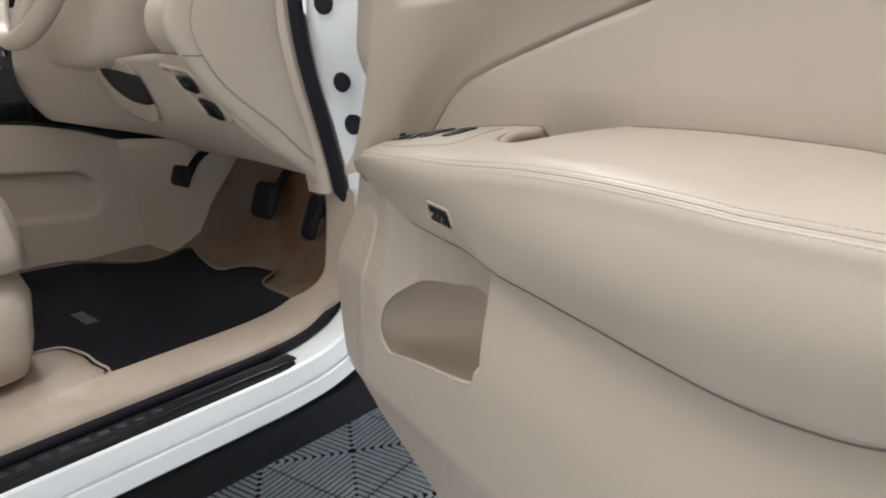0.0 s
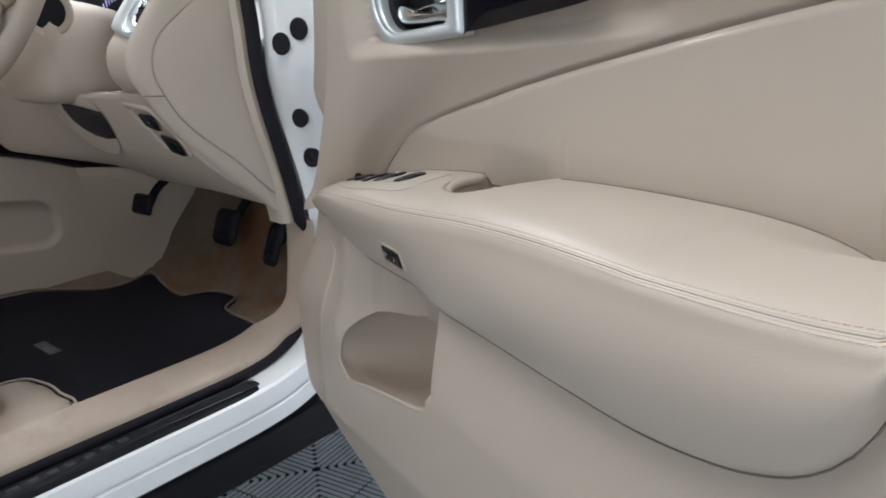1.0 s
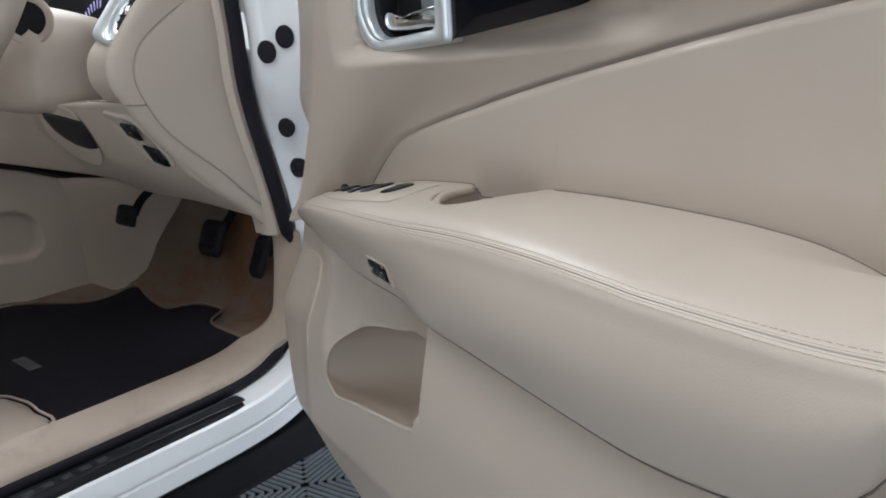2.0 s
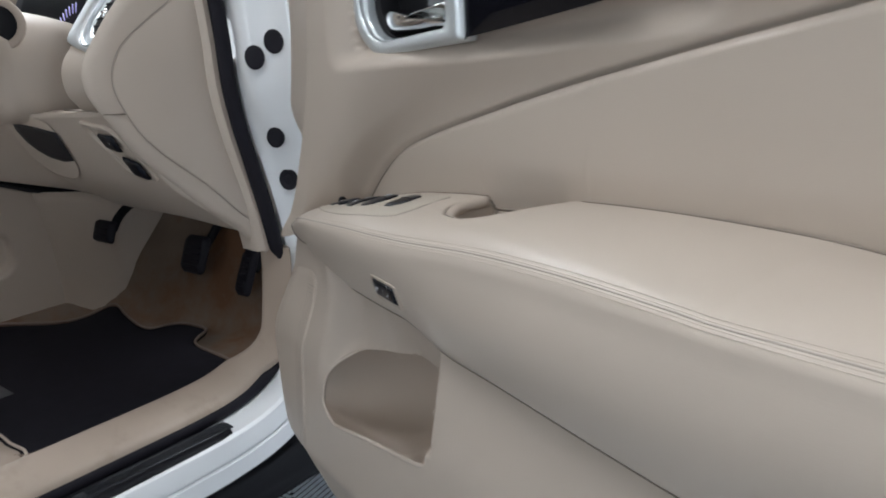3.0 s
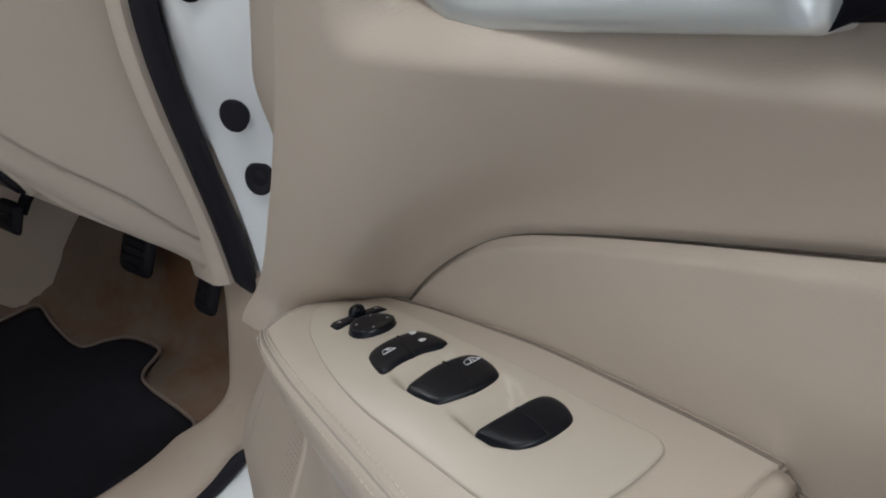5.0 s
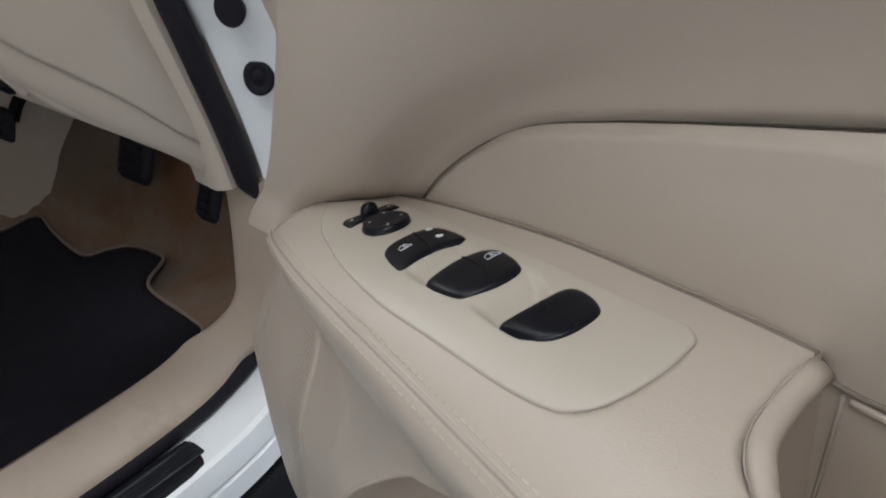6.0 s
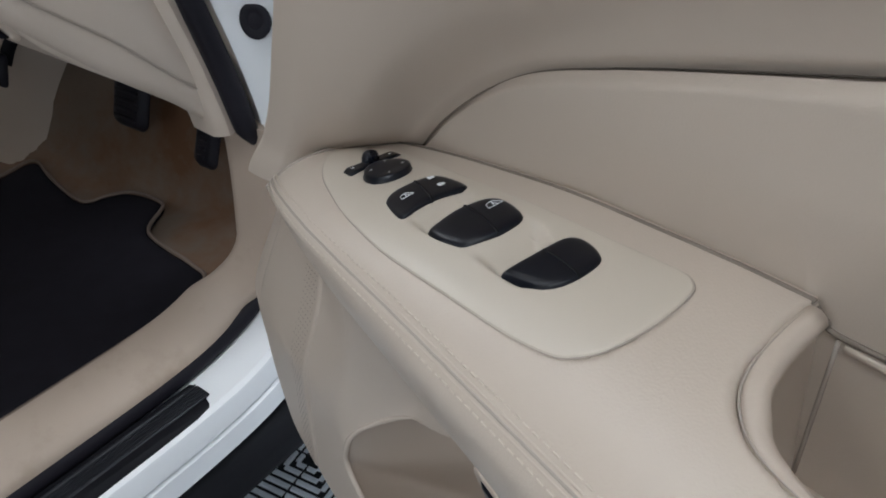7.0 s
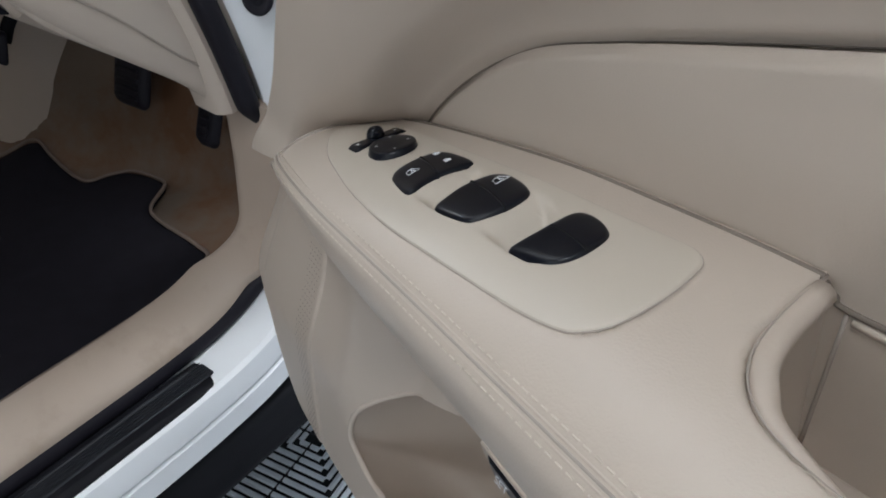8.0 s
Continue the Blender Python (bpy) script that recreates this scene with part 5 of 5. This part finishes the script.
part("base_cover", pad(loop([(-0.19, -0.305), (-0.30, -0.28), (-0.45, -0.278), (-0.60, -0.29), (-0.67, -0.36), (-0.67, -0.6), (-0.65, -0.79), (-0.19, -0.79), (-0.145, -0.6), (-0.15, -0.36)], steps=5), lambda a, b, h: (-0.41 + (a + 0.41) * (0.90 + 0.10 * min(1.0, h / 0.12)), -0.53 + (b + 0.53) * (0.88 + 0.12 * min(1.0, h / 0.12)), 0.576 + h), 0.16, rings=10, power=4), hard_plastic, seat, "beige plastic seat base")
part("seat_rail", slab(-0.62, -0.22, -0.75, -0.40, 0.545, 0.62, 0.01), black_plastic, seat, "black seat rail")

# ---- ribbed floor tiles ----
TILE = 0.322


def tile_mesh():
    bm = bmesh.new()
    vs = bmesh.ops.create_cube(bm, size=1.0)["verts"]
    for v in vs:
        v.co = (v.co.x * (TILE - 0.002), v.co.y * (TILE - 0.002), -0.008 + v.co.z * 0.008)
    n = 20
    p = TILE / n
    for q in range(4):
        rot = Matrix.Rotation(math.pi / 2 * q, 4, "Z")
        for k in range(n):
            c = -TILE / 2 + (k + 0.5) * p
            s = p * 0.34
            y0, y1 = abs(c) + 0.003, TILE / 2 - 0.003
            if y1 - y0 < 0.004:
                continue
            pts = []
            for y in (y0, y1):
                pts += [(c - s, y, -0.004), (c - s * 0.6, y, 0.0), (c + s * 0.6, y, 0.0), (c + s, y, -0.004)]
            w = [bm.verts.new(rot @ Vector(t)) for t in pts]
            for i in range(3):
                bm.faces.new((w[i], w[i + 1], w[5 + i], w[4 + i]))
            bm.faces.new((w[0], w[1], w[2], w[3]))
            bm.faces.new((w[4], w[5], w[6], w[7]))
    me = bpy.data.meshes.new("floor_tile")
    bmesh.ops.recalc_face_normals(bm, faces=bm.faces)
    bm.to_mesh(me)
    bm.free()
    me.materials.append(tile_mat)
    me.materials.append(tile_gap_shade)
    # base faces take the painted shade, ribs the tile colour
    for p in me.polygons:
        p.material_index = 1 if p.center.z < -0.0039 or p.area > 0.02 else 0
    return me


tile_data = tile_mesh()
for i in range(-8, 9):
    for j in range(-8, 9):
        ob = new("floor_tile", tile_data)
        ob.parent = floor
        ob.matrix_basis = pose(-0.43, 0.373, 0, 0, 0, 9) @ pose(i * TILE, j * TILE, 0)
